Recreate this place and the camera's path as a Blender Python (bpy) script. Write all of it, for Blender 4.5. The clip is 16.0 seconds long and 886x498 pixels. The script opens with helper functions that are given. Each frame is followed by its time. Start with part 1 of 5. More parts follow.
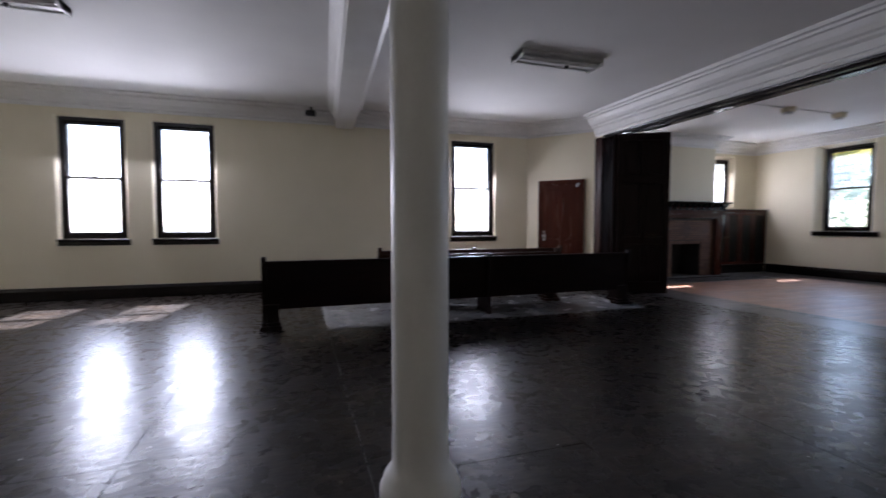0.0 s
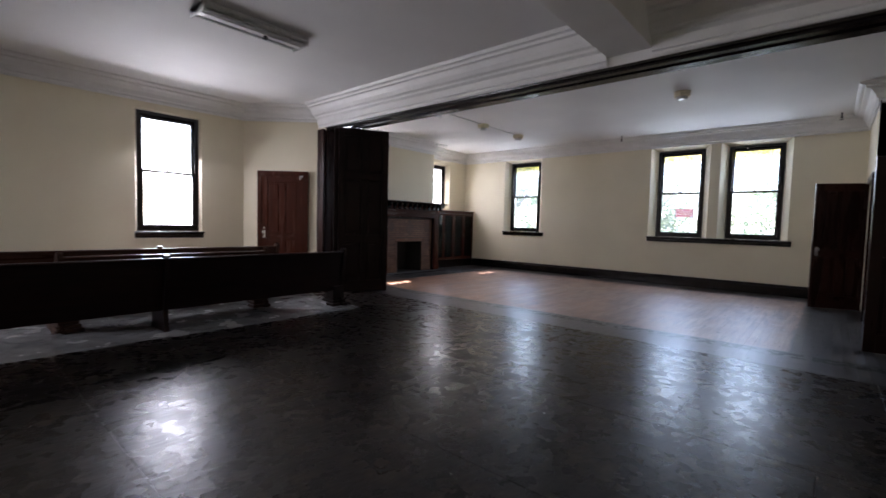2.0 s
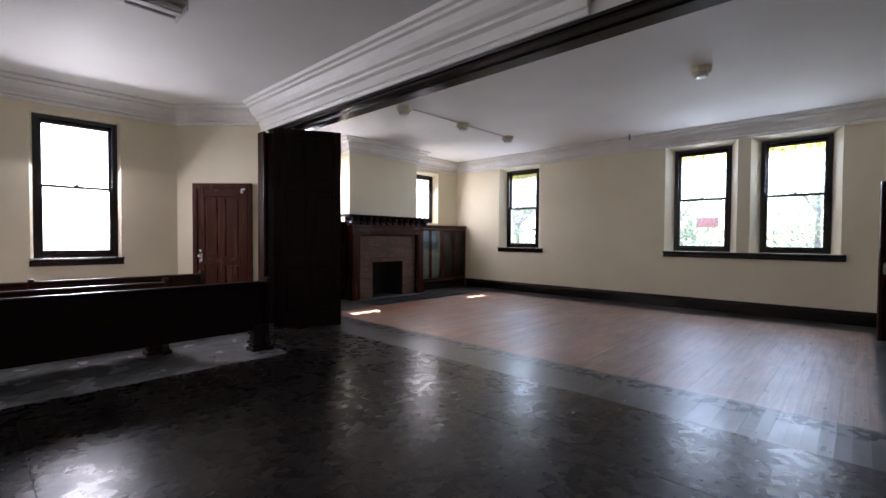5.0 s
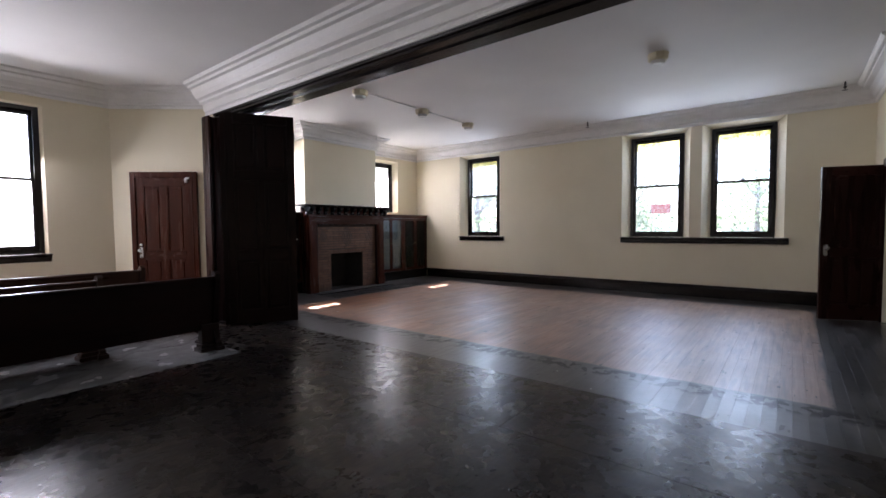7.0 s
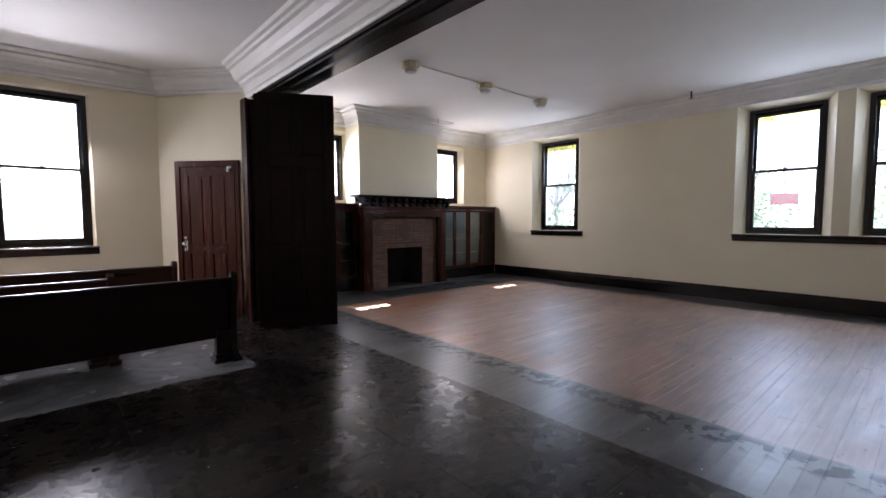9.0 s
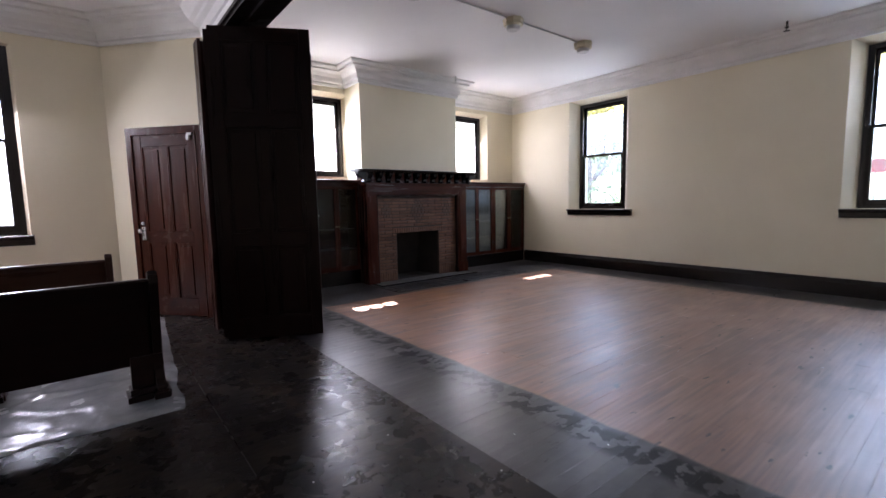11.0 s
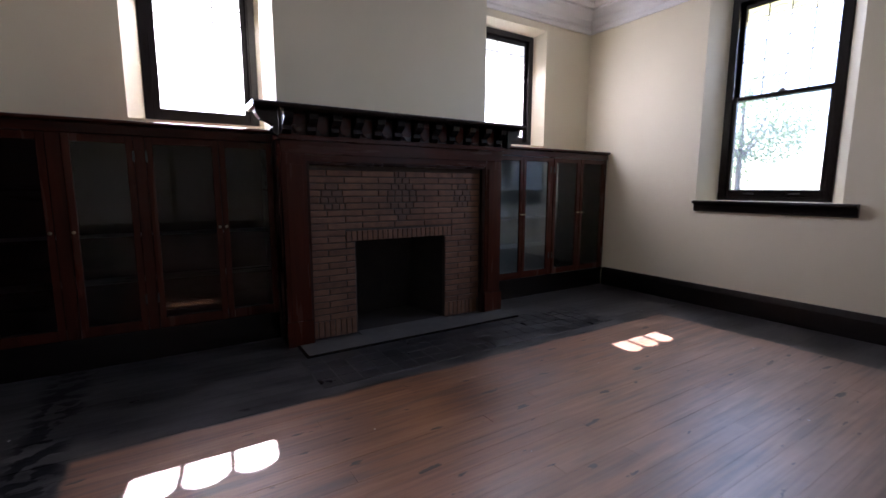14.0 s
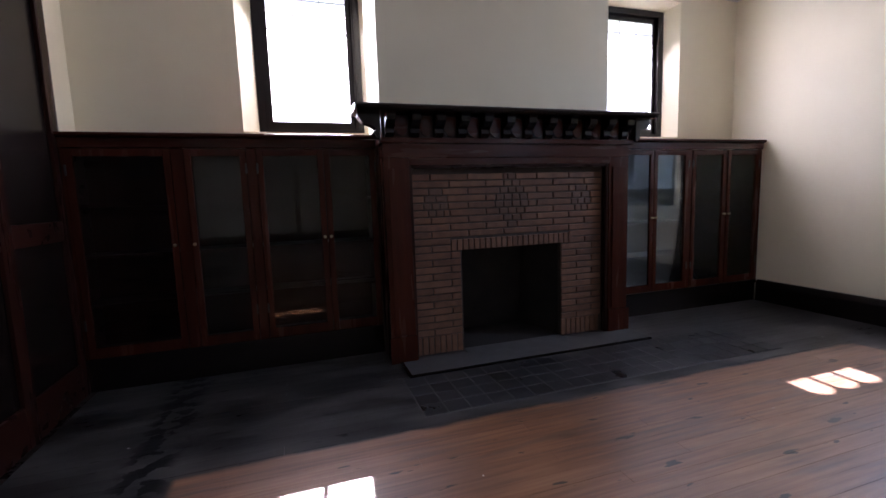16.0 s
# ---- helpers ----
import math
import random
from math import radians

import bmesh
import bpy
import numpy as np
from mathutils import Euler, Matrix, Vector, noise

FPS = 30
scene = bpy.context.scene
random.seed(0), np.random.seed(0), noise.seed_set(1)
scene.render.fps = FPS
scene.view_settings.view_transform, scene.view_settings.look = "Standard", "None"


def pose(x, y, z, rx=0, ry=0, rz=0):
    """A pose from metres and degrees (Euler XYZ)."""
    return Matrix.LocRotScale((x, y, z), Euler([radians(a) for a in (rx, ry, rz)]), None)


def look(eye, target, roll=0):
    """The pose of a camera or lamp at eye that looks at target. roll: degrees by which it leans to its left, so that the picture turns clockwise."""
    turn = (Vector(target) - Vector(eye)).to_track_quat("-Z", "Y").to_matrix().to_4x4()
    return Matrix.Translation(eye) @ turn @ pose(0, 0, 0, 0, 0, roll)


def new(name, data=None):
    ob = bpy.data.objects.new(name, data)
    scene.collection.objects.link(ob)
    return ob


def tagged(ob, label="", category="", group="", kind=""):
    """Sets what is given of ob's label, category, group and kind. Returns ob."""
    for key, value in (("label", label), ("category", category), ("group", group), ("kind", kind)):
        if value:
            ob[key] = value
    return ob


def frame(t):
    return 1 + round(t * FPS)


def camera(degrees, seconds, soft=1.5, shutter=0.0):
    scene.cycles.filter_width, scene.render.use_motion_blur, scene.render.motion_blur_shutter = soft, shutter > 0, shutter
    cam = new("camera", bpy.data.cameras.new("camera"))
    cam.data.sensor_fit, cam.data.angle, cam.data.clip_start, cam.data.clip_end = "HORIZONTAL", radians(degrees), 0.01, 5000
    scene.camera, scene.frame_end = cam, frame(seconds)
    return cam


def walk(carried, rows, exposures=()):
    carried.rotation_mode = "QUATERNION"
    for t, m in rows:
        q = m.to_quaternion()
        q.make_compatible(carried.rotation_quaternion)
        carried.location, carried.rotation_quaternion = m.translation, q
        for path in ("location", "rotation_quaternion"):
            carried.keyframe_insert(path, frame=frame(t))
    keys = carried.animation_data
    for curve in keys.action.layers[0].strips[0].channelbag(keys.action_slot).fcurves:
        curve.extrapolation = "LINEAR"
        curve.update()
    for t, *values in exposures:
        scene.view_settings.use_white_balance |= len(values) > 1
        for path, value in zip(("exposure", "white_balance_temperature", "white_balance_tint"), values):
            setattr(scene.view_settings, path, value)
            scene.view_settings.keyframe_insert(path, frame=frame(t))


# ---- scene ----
cam = camera(89.9, 16.0, shutter=0.4)
PATH = [
    (0, (-6.428, -6.408, 1.25), (-5.806, -4.511, 1.146), 0.0),
    (0.5, (-6.355, -6.364, 1.272), (-5.338, -4.644, 1.192), 0.1),
    (1, (-6.108, -6.305, 1.238), (-4.807, -4.789, 1.136), -0.7),
    (1.5, (-5.84, -6.275, 1.289), (-4.479, -4.813, 1.188), 0.3),
    (2, (-5.537, -6.201, 1.285), (-4.03, -4.89, 1.172), 1.5),
    (2.5, (-5.217, -6.101, 1.296), (-3.667, -4.846, 1.153), 1.2),
    (3, (-4.87, -6.072, 1.299), (-3.398, -4.721, 1.214), 1.2),
    (3.5, (-4.569, -5.955, 1.285), (-3.106, -4.595, 1.172), 1.7),
    (3.7, (-4.406, -5.942, 1.299), (-2.922, -4.604, 1.216), 2.0),
    (5.8, (-3.826, -5.689, 1.354), (-2.378, -4.31, 1.319), -0.4),
    (6, (-3.821, -5.674, 1.357), (-2.314, -4.358, 1.324), 0.2),
    (6.5, (-3.813, -5.645, 1.357), (-2.232, -4.42, 1.3), -0.5),
    (7, (-3.753, -5.664, 1.344), (-2.183, -4.429, 1.248), -0.5),
    (7.5, (-3.642, -5.673, 1.347), (-2.169, -4.325, 1.241), 0.2),
    (8, (-3.404, -5.515, 1.355), (-1.939, -4.155, 1.281), 1.0),
    (8.5, (-3.077, -5.423, 1.356), (-1.666, -4.012, 1.227), -1.2),
    (9, (-2.778, -5.195, 1.376), (-1.451, -3.705, 1.243), -0.2),
    (9.2, (-2.653, -5.094, 1.362), (-1.317, -3.615, 1.198), -0.1),
    (11.5, (-1.506, -3.941, 1.298), (-0.318, -2.344, 1.1), -0.7),
    (12, (-1.25, -3.696, 1.328), (-0.143, -2.039, 1.161), 1.5),
    (12.5, (-1.029, -3.405, 1.33), (0.063, -1.743, 1.123), 1.8),
    (13, (-0.560, -2.990, 1.352), (0.515, -1.319, 1.121), -0.4),
    (13.5, (0.370, -1.980, 1.312), (1.380, -0.268, 1.105), -0.7),
    (14, (0.944, -1.374, 1.245), (1.995, 0.306, 0.972), 0.1),
    (14.5, (0.975, -1.245, 1.233), (2.000, 0.458, 1.008), -0.8),
    (15, (0.991, -1.152, 1.225), (1.879, 0.627, 1.011), -1.7),
    (15.5, (1.036, -1.074, 1.228), (1.761, 0.778, 1.017), -1.8),
    (16, (1.088, -1.026, 1.212), (1.710, 0.860, 0.980), -1.9),
]
walk(cam, [(t, look(eye, target, roll)) for t, eye, target, roll in PATH], [(0, 2.9, 5950, 23), (0.5, 2.65, 6050, 22), (1, 2.7, 6150, 22), (1.5, 3.0, 6250, 22), (2, 3.2, 6300, 22), (7, 3.35, 6400, 23), (9, 3.38, 6400, 23), (11.5, 3.5, 6200, 26), (12.5, 3.5, 6150, 26), (13.5, 2.95, 6100, 28), (14.5, 3.05, 6000, 28), (16, 3.2, 6000, 29)])

# ---- world, sun, exposure ----
SUN_WAY = Vector((-0.12, -1.0, -1.11)).normalized()
world = bpy.data.worlds.new("sky")
scene.world = world
world.use_nodes = True
wn = world.node_tree.nodes
sky = wn.new("ShaderNodeTexSky")
sky.sky_type = "NISHITA"
sky.sun_disc = False
sky.sun_elevation = math.asin(-SUN_WAY.z)
sky.sun_rotation = math.atan2(-SUN_WAY.x, -SUN_WAY.y)
world.node_tree.links.new(sky.outputs[0], wn["Background"].inputs[0])
wn["Background"].inputs[1].default_value = 0.15
sun_data = bpy.data.lights.new("sun", "SUN")
sun_data.energy, sun_data.angle, sun_data.color = 5.0, radians(0.5), (1.0, 0.97, 0.92)
sun = new("sun", sun_data)
sun.matrix_world = look(-SUN_WAY * 30, (0, 0, 0))


# Daylight standing in the window openings: x, y, z of the middle, width, height, way it faces, watts
def daylight(x, y, z, w, h, facing, watts, tint):
    data = bpy.data.lights.new("daylight", "AREA")
    data.shape, data.size, data.size_y, data.energy, data.color = "RECTANGLE", w, h, watts, tint
    lamp = new("daylight", data)
    lamp.matrix_world = look((x, y, z), (x + facing[0], y + facing[1], z - 0.65))


SKYLIGHT = 10.0
COOL, WARM = (0.72, 0.86, 1.0), (0.93, 0.95, 1.0)
for x0, x1 in ((-10.15, -9.22), (-8.78, -7.84), (-3.28, -2.31)):
    daylight((x0 + x1) / 2, 2.80, 2.045, 0.74, 1.82, (0, -1), SKYLIGHT * 1.38, WARM)
for x0, x1 in ((0.87, 1.70), (4.05, 4.885)):
    daylight((x0 + x1) / 2, 3.00, 2.40, 0.62, 1.08, (0, -1), SKYLIGHT * 0.5, WARM)
for y0, y1 in ((0.15, 1.117), (-3.99, -3.01), (-5.425, -4.447)):
    daylight(6.30, (y0 + y1) / 2, 2.55, 0.80, 0.9, (-1, 0), SKYLIGHT * 0.44, COOL)

# ---- plan ----
NY, EX, FY = 2.56, 5.77, 2.75          # north wall, east wall, fireplace wall
SY, WX = -9.2, -12.2                   # south and west ends
BW = 0.0855                            # width of a floor board
LINO_EDGE = -0.24

# ---- materials ----
def mat(name, low, high, rough=(0.4, 0.6), grain=(1, 1, 1), scale=6.0, fine=90.0, bump=0.15, metal=0.0,
        piece=0.0, coat=0.0, spec=0.5):
    """Two tones mixed by coarse and fine noise, gloss that varies, and fine relief."""
    m = bpy.data.materials.new(name)
    m.use_nodes = True
    n, l = m.node_tree.nodes, m.node_tree.links
    b = n["Principled BSDF"]
    tc, mp = n.new("ShaderNodeTexCoord"), n.new("ShaderNodeMapping")
    geo = n.new("ShaderNodeNewGeometry")
    mp.inputs["Scale"].default_value = grain
    l.new(geo.outputs["Position"], mp.inputs["Vector"])
    big, small = n.new("ShaderNodeTexNoise"), n.new("ShaderNodeTexNoise")
    big.inputs["Scale"].default_value, big.inputs["Detail"].default_value = scale, 4
    small.inputs["Scale"].default_value, small.inputs["Detail"].default_value = fine, 3
    for t in (big, small):
        l.new(mp.outputs[0], t.inputs["Vector"])
    add = n.new("ShaderNodeMath"); add.operation = "MULTIPLY_ADD"
    l.new(small.outputs[0], add.inputs[0]); add.inputs[1].default_value = 0.35
    l.new(big.outputs[0], add.inputs[2])
    top = add
    if piece:
        info = n.new("ShaderNodeObjectInfo")
        pm = n.new("ShaderNodeMath"); pm.operation = "MULTIPLY_ADD"
        l.new(info.outputs["Random"], pm.inputs[0]); pm.inputs[1].default_value = piece
        l.new(add.outputs[0], pm.inputs[2])
        sub = n.new("ShaderNodeMath"); sub.operation = "SUBTRACT"
        l.new(pm.outputs[0], sub.inputs[0]); sub.inputs[1].default_value = piece / 2
        top = sub
    ramp = n.new("ShaderNodeValToRGB")
    ramp.color_ramp.elements[0].position, ramp.color_ramp.elements[1].position = 0.38, 0.95
    ramp.color_ramp.elements[0].color, ramp.color_ramp.elements[1].color = (*low, 1), (*high, 1)
    l.new(top.outputs[0], ramp.inputs[0])
    l.new(ramp.outputs[0], b.inputs["Base Color"])
    rr = n.new("ShaderNodeMapRange")
    rr.inputs["From Min"].default_value, rr.inputs["From Max"].default_value = 0.3, 0.7
    rr.inputs["To Min"].default_value, rr.inputs["To Max"].default_value = rough
    l.new(big.outputs[0], rr.inputs["Value"]); l.new(rr.outputs[0], b.inputs["Roughness"])
    b.inputs["Metallic"].default_value, b.inputs["Coat Weight"].default_value = metal, coat
    b.inputs["Coat Roughness"].default_value = 0.25
    b.inputs["Specular IOR Level"].default_value = spec
    bp = n.new("ShaderNodeBump")
    bp.inputs["Strength"].default_value, bp.inputs["Distance"].default_value = bump, 0.01
    l.new(add.outputs[0], bp.inputs["Height"]); l.new(bp.outputs[0], b.inputs["Normal"])
    return m


M_WALL = mat("cream wall paint", (0.735, 0.67, 0.50), (0.795, 0.73, 0.56), (0.55, 0.7), scale=1.6, fine=160, bump=0.05)
M_CEIL = mat("white ceiling plaster", (0.725, 0.715, 0.695), (0.80, 0.79, 0.77), (0.7, 0.9), scale=1.2, fine=120, bump=0.06)
M_TRIMW = mat("white painted plaster", (0.70, 0.69, 0.66), (0.80, 0.79, 0.77), (0.35, 0.55), scale=3, fine=60, bump=0.04)
M_WOOD = mat("dark mahogany varnish", (0.012, 0.0042, 0.0032), (0.032, 0.009, 0.006), (0.24, 0.32), (3, 3, 0.25), 4, 25, 0.006, coat=0.0, spec=0.24)
M_DOOR = mat("red mahogany varnish", (0.026, 0.0062, 0.0036), (0.068, 0.0150, 0.0075), (0.20, 0.30), (3, 3, 0.25), 4, 25, 0.006, coat=0.0, spec=0.26)
M_DOORX = mat("red mahogany rails", (0.026, 0.0062, 0.0036), (0.060, 0.0135, 0.007), (0.20, 0.30), (0.3, 3, 3), 4, 25, 0.006, coat=0.0, spec=0.30)
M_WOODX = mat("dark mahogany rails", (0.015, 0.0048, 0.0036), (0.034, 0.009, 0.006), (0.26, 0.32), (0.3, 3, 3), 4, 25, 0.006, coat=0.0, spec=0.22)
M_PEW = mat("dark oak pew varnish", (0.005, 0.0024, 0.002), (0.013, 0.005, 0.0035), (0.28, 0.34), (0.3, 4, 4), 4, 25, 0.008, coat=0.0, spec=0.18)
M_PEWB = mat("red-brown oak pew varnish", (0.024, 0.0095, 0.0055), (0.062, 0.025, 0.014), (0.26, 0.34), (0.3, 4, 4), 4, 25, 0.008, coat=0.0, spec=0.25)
M_BLACKWOOD = mat("blackened stained wood", (0.005, 0.004, 0.0036), (0.010, 0.006, 0.005), (0.20, 0.27), (1, 1, 1), 3, 30, 0.006, coat=0.0, spec=0.4)
M_BRICK = mat("tan roman brick", (0.090, 0.040, 0.022), (0.200, 0.104, 0.060), (0.6, 0.85), scale=14, fine=120, bump=0.35, piece=0.30)
M_BRICKD = mat("dark glazed brick", (0.066, 0.034, 0.021), (0.135, 0.074, 0.046), (0.5, 0.75), scale=14, fine=120, bump=0.35, piece=0.25)
M_MORTAR = mat("dark mortar", (0.034, 0.026, 0.021), (0.072, 0.056, 0.046), (0.8, 0.95), scale=20, fine=150, bump=0.4)
M_SOOT = mat("sooty firebrick", (0.008, 0.007, 0.007), (0.04, 0.034, 0.03), (0.8, 0.95), scale=6, fine=80, bump=0.4)
M_HEARTH = mat("grey cement", (0.055, 0.055, 0.054), (0.115, 0.113, 0.11), (0.4, 0.7), scale=9, fine=90, bump=0.25, piece=0.25)
M_TILE = mat("worn black floor tile", (0.010, 0.0105, 0.012), (0.045, 0.045, 0.048), (0.25, 0.5), scale=5, fine=60, bump=0.12, piece=0.35)
M_METAL = mat("worn brass", (0.30, 0.24, 0.14), (0.55, 0.47, 0.33), (0.25, 0.5), scale=20, fine=90, bump=0.05, metal=1.0)
M_STEEL = mat("nickel steel", (0.42, 0.42, 0.42), (0.62, 0.62, 0.6), (0.2, 0.4), scale=20, fine=90, bump=0.03, metal=1.0)
M_LEAD = mat("lead came", (0.02, 0.02, 0.02), (0.06, 0.06, 0.06), (0.4, 0.6), scale=20, fine=90, bump=0.05)
M_CREAM = mat("cream enamel", (0.55, 0.50, 0.34), (0.68, 0.62, 0.45), (0.35, 0.5), scale=9, fine=60, bump=0.03)
M_FIX = mat("grey white enamel", (0.50, 0.50, 0.49), (0.66, 0.66, 0.64), (0.3, 0.5), scale=9, fine=60, bump=0.02)
M_TUBE = mat("unlit fluorescent tube", (0.62, 0.63, 0.63), (0.72, 0.73, 0.72), (0.2, 0.3), scale=9, fine=60, bump=0.01)
M_DARK = mat("black plastic", (0.012, 0.012, 0.012), (0.03, 0.03, 0.03), (0.3, 0.5), scale=9, fine=60, bump=0.02)
M_TARP = mat("milky plastic dust sheet", (0.19, 0.195, 0.20), (0.31, 0.315, 0.32), (0.18, 0.30), scale=3, fine=20, bump=0.05, spec=1.0)
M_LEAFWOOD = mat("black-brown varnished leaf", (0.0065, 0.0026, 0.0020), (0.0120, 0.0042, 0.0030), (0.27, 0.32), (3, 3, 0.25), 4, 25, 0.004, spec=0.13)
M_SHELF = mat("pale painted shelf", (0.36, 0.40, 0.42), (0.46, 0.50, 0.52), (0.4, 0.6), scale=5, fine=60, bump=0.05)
M_GRASS = mat("lawn", (0.035, 0.055, 0.022), (0.08, 0.11, 0.045), (0.7, 0.9), scale=1.2, fine=30, bump=0.6)
M_LEAF = mat("foliage", (0.08, 0.12, 0.06), (0.13, 0.18, 0.09), (0.5, 0.7), scale=3, fine=30, bump=0.2)
M_BARK = mat("bark", (0.08, 0.06, 0.045), (0.18, 0.14, 0.11), (0.8, 0.9), scale=8, fine=60, bump=0.6)
M_RED = mat("red sign paint", (0.30, 0.006, 0.006), (0.40, 0.012, 0.010), (0.4, 0.5), scale=5, fine=60, bump=0.02)
M_STONE = mat("pale stone", (0.36, 0.33, 0.29), (0.48, 0.45, 0.40), (0.7, 0.9), scale=3, fine=50, bump=0.3)
M_ROAD = mat("grey road", (0.05, 0.05, 0.05), (0.09, 0.09, 0.09), (0.7, 0.9), scale=3, fine=60, bump=0.3)
M_ROOF = mat("dark roof slate", (0.05, 0.05, 0.055), (0.11, 0.11, 0.115), (0.5, 0.7), scale=6, fine=60, bump=0.3)


def let_through(m, tint, share):
    """Thin leaves: part of the light passes to the other side."""
    n, l = m.node_tree.nodes, m.node_tree.links
    tl, mx = n.new("ShaderNodeBsdfTranslucent"), n.new("ShaderNodeMixShader")
    tl.inputs[0].default_value = (*tint, 1)
    mx.inputs[0].default_value = share
    l.new(n["Principled BSDF"].outputs[0], mx.inputs[1]); l.new(tl.outputs[0], mx.inputs[2])
    l.new(mx.outputs[0], n["Material Output"].inputs[0])


let_through(M_LEAF, (0.26, 0.36, 0.15), 0.35)


def glass(name, tint, gloss=0.06, dust=0.09, ior=1.5):
    """Thin clear pane: lets the view through and reflects more at a slant."""
    m = bpy.data.materials.new(name)
    m.use_nodes = True
    n, l = m.node_tree.nodes, m.node_tree.links
    n.remove(n["Principled BSDF"])
    tr, gl, mx, fr = (n.new("ShaderNodeBsdfTransparent"), n.new("ShaderNodeBsdfGlossy"), n.new("ShaderNodeMixShader"),
                      n.new("ShaderNodeFresnel"))
    tr.inputs[0].default_value = (*tint, 1)
    gl.inputs["Roughness"].default_value = gloss
    fr.inputs[0].default_value = ior
    l.new(fr.outputs[0], mx.inputs[0]); l.new(tr.outputs[0], mx.inputs[1]); l.new(gl.outputs[0], mx.inputs[2])
    film, dm, nz, mr = n.new("ShaderNodeBsdfTranslucent"), n.new("ShaderNodeMixShader"), n.new("ShaderNodeTexNoise"), n.new("ShaderNodeMapRange")
    geo = n.new("ShaderNodeNewGeometry")
    l.new(geo.outputs["Position"], nz.inputs["Vector"])
    nz.inputs["Scale"].default_value, nz.inputs["Detail"].default_value = 4, 5
    mr.inputs["To Min"].default_value, mr.inputs["To Max"].default_value = dust * 0.6, dust * 1.4
    l.new(nz.outputs[0], mr.inputs["Value"]); l.new(mr.outputs[0], dm.inputs[0])
    film.inputs[0].default_value = (0.85, 0.86, 0.88, 1)
    l.new(mx.outputs[0], dm.inputs[1]); l.new(film.outputs[0], dm.inputs[2])
    l.new(dm.outputs[0], n["Material Output"].inputs[0])
    return m


def opal(name, tint):
    """Milky leaded glass that scatters daylight."""
    m = bpy.data.materials.new(name)
    m.use_nodes = True
    n, l = m.node_tree.nodes, m.node_tree.links
    n.remove(n["Principled BSDF"])
    tl, tr, mx = n.new("ShaderNodeBsdfTranslucent"), n.new("ShaderNodeBsdfTransparent"), n.new("ShaderNodeMixShader")
    nz, rp = n.new("ShaderNodeTexNoise"), n.new("ShaderNodeMixRGB")
    nz.inputs["Scale"].default_value = 9
    rp.inputs[1].default_value, rp.inputs[2].default_value = (*tint, 1), (*[c * 0.9 for c in tint], 1)
    l.new(nz.outputs[0], rp.inputs[0]); l.new(rp.outputs[0], tl.inputs[0])
    tr.inputs[0].default_value = (*tint, 1)
    mx.inputs[0].default_value = 0.03
    l.new(tl.outputs[0], mx.inputs[1]); l.new(tr.outputs[0], mx.inputs[2])
    l.new(mx.outputs[0], n["Material Output"].inputs[0])
    return m


M_GLASS = glass("old window glass", (0.90, 0.92, 0.93), dust=0.07)
M_GLASSB = glass("bookcase glass", (0.86, 0.90, 0.91), 0.02, 0.006, 1.38)
M_AMBER = glass("amber glass", (0.92, 0.77, 0.43), 0.1)
M_OPAL = opal("milky glass", (0.88, 0.88, 0.86))


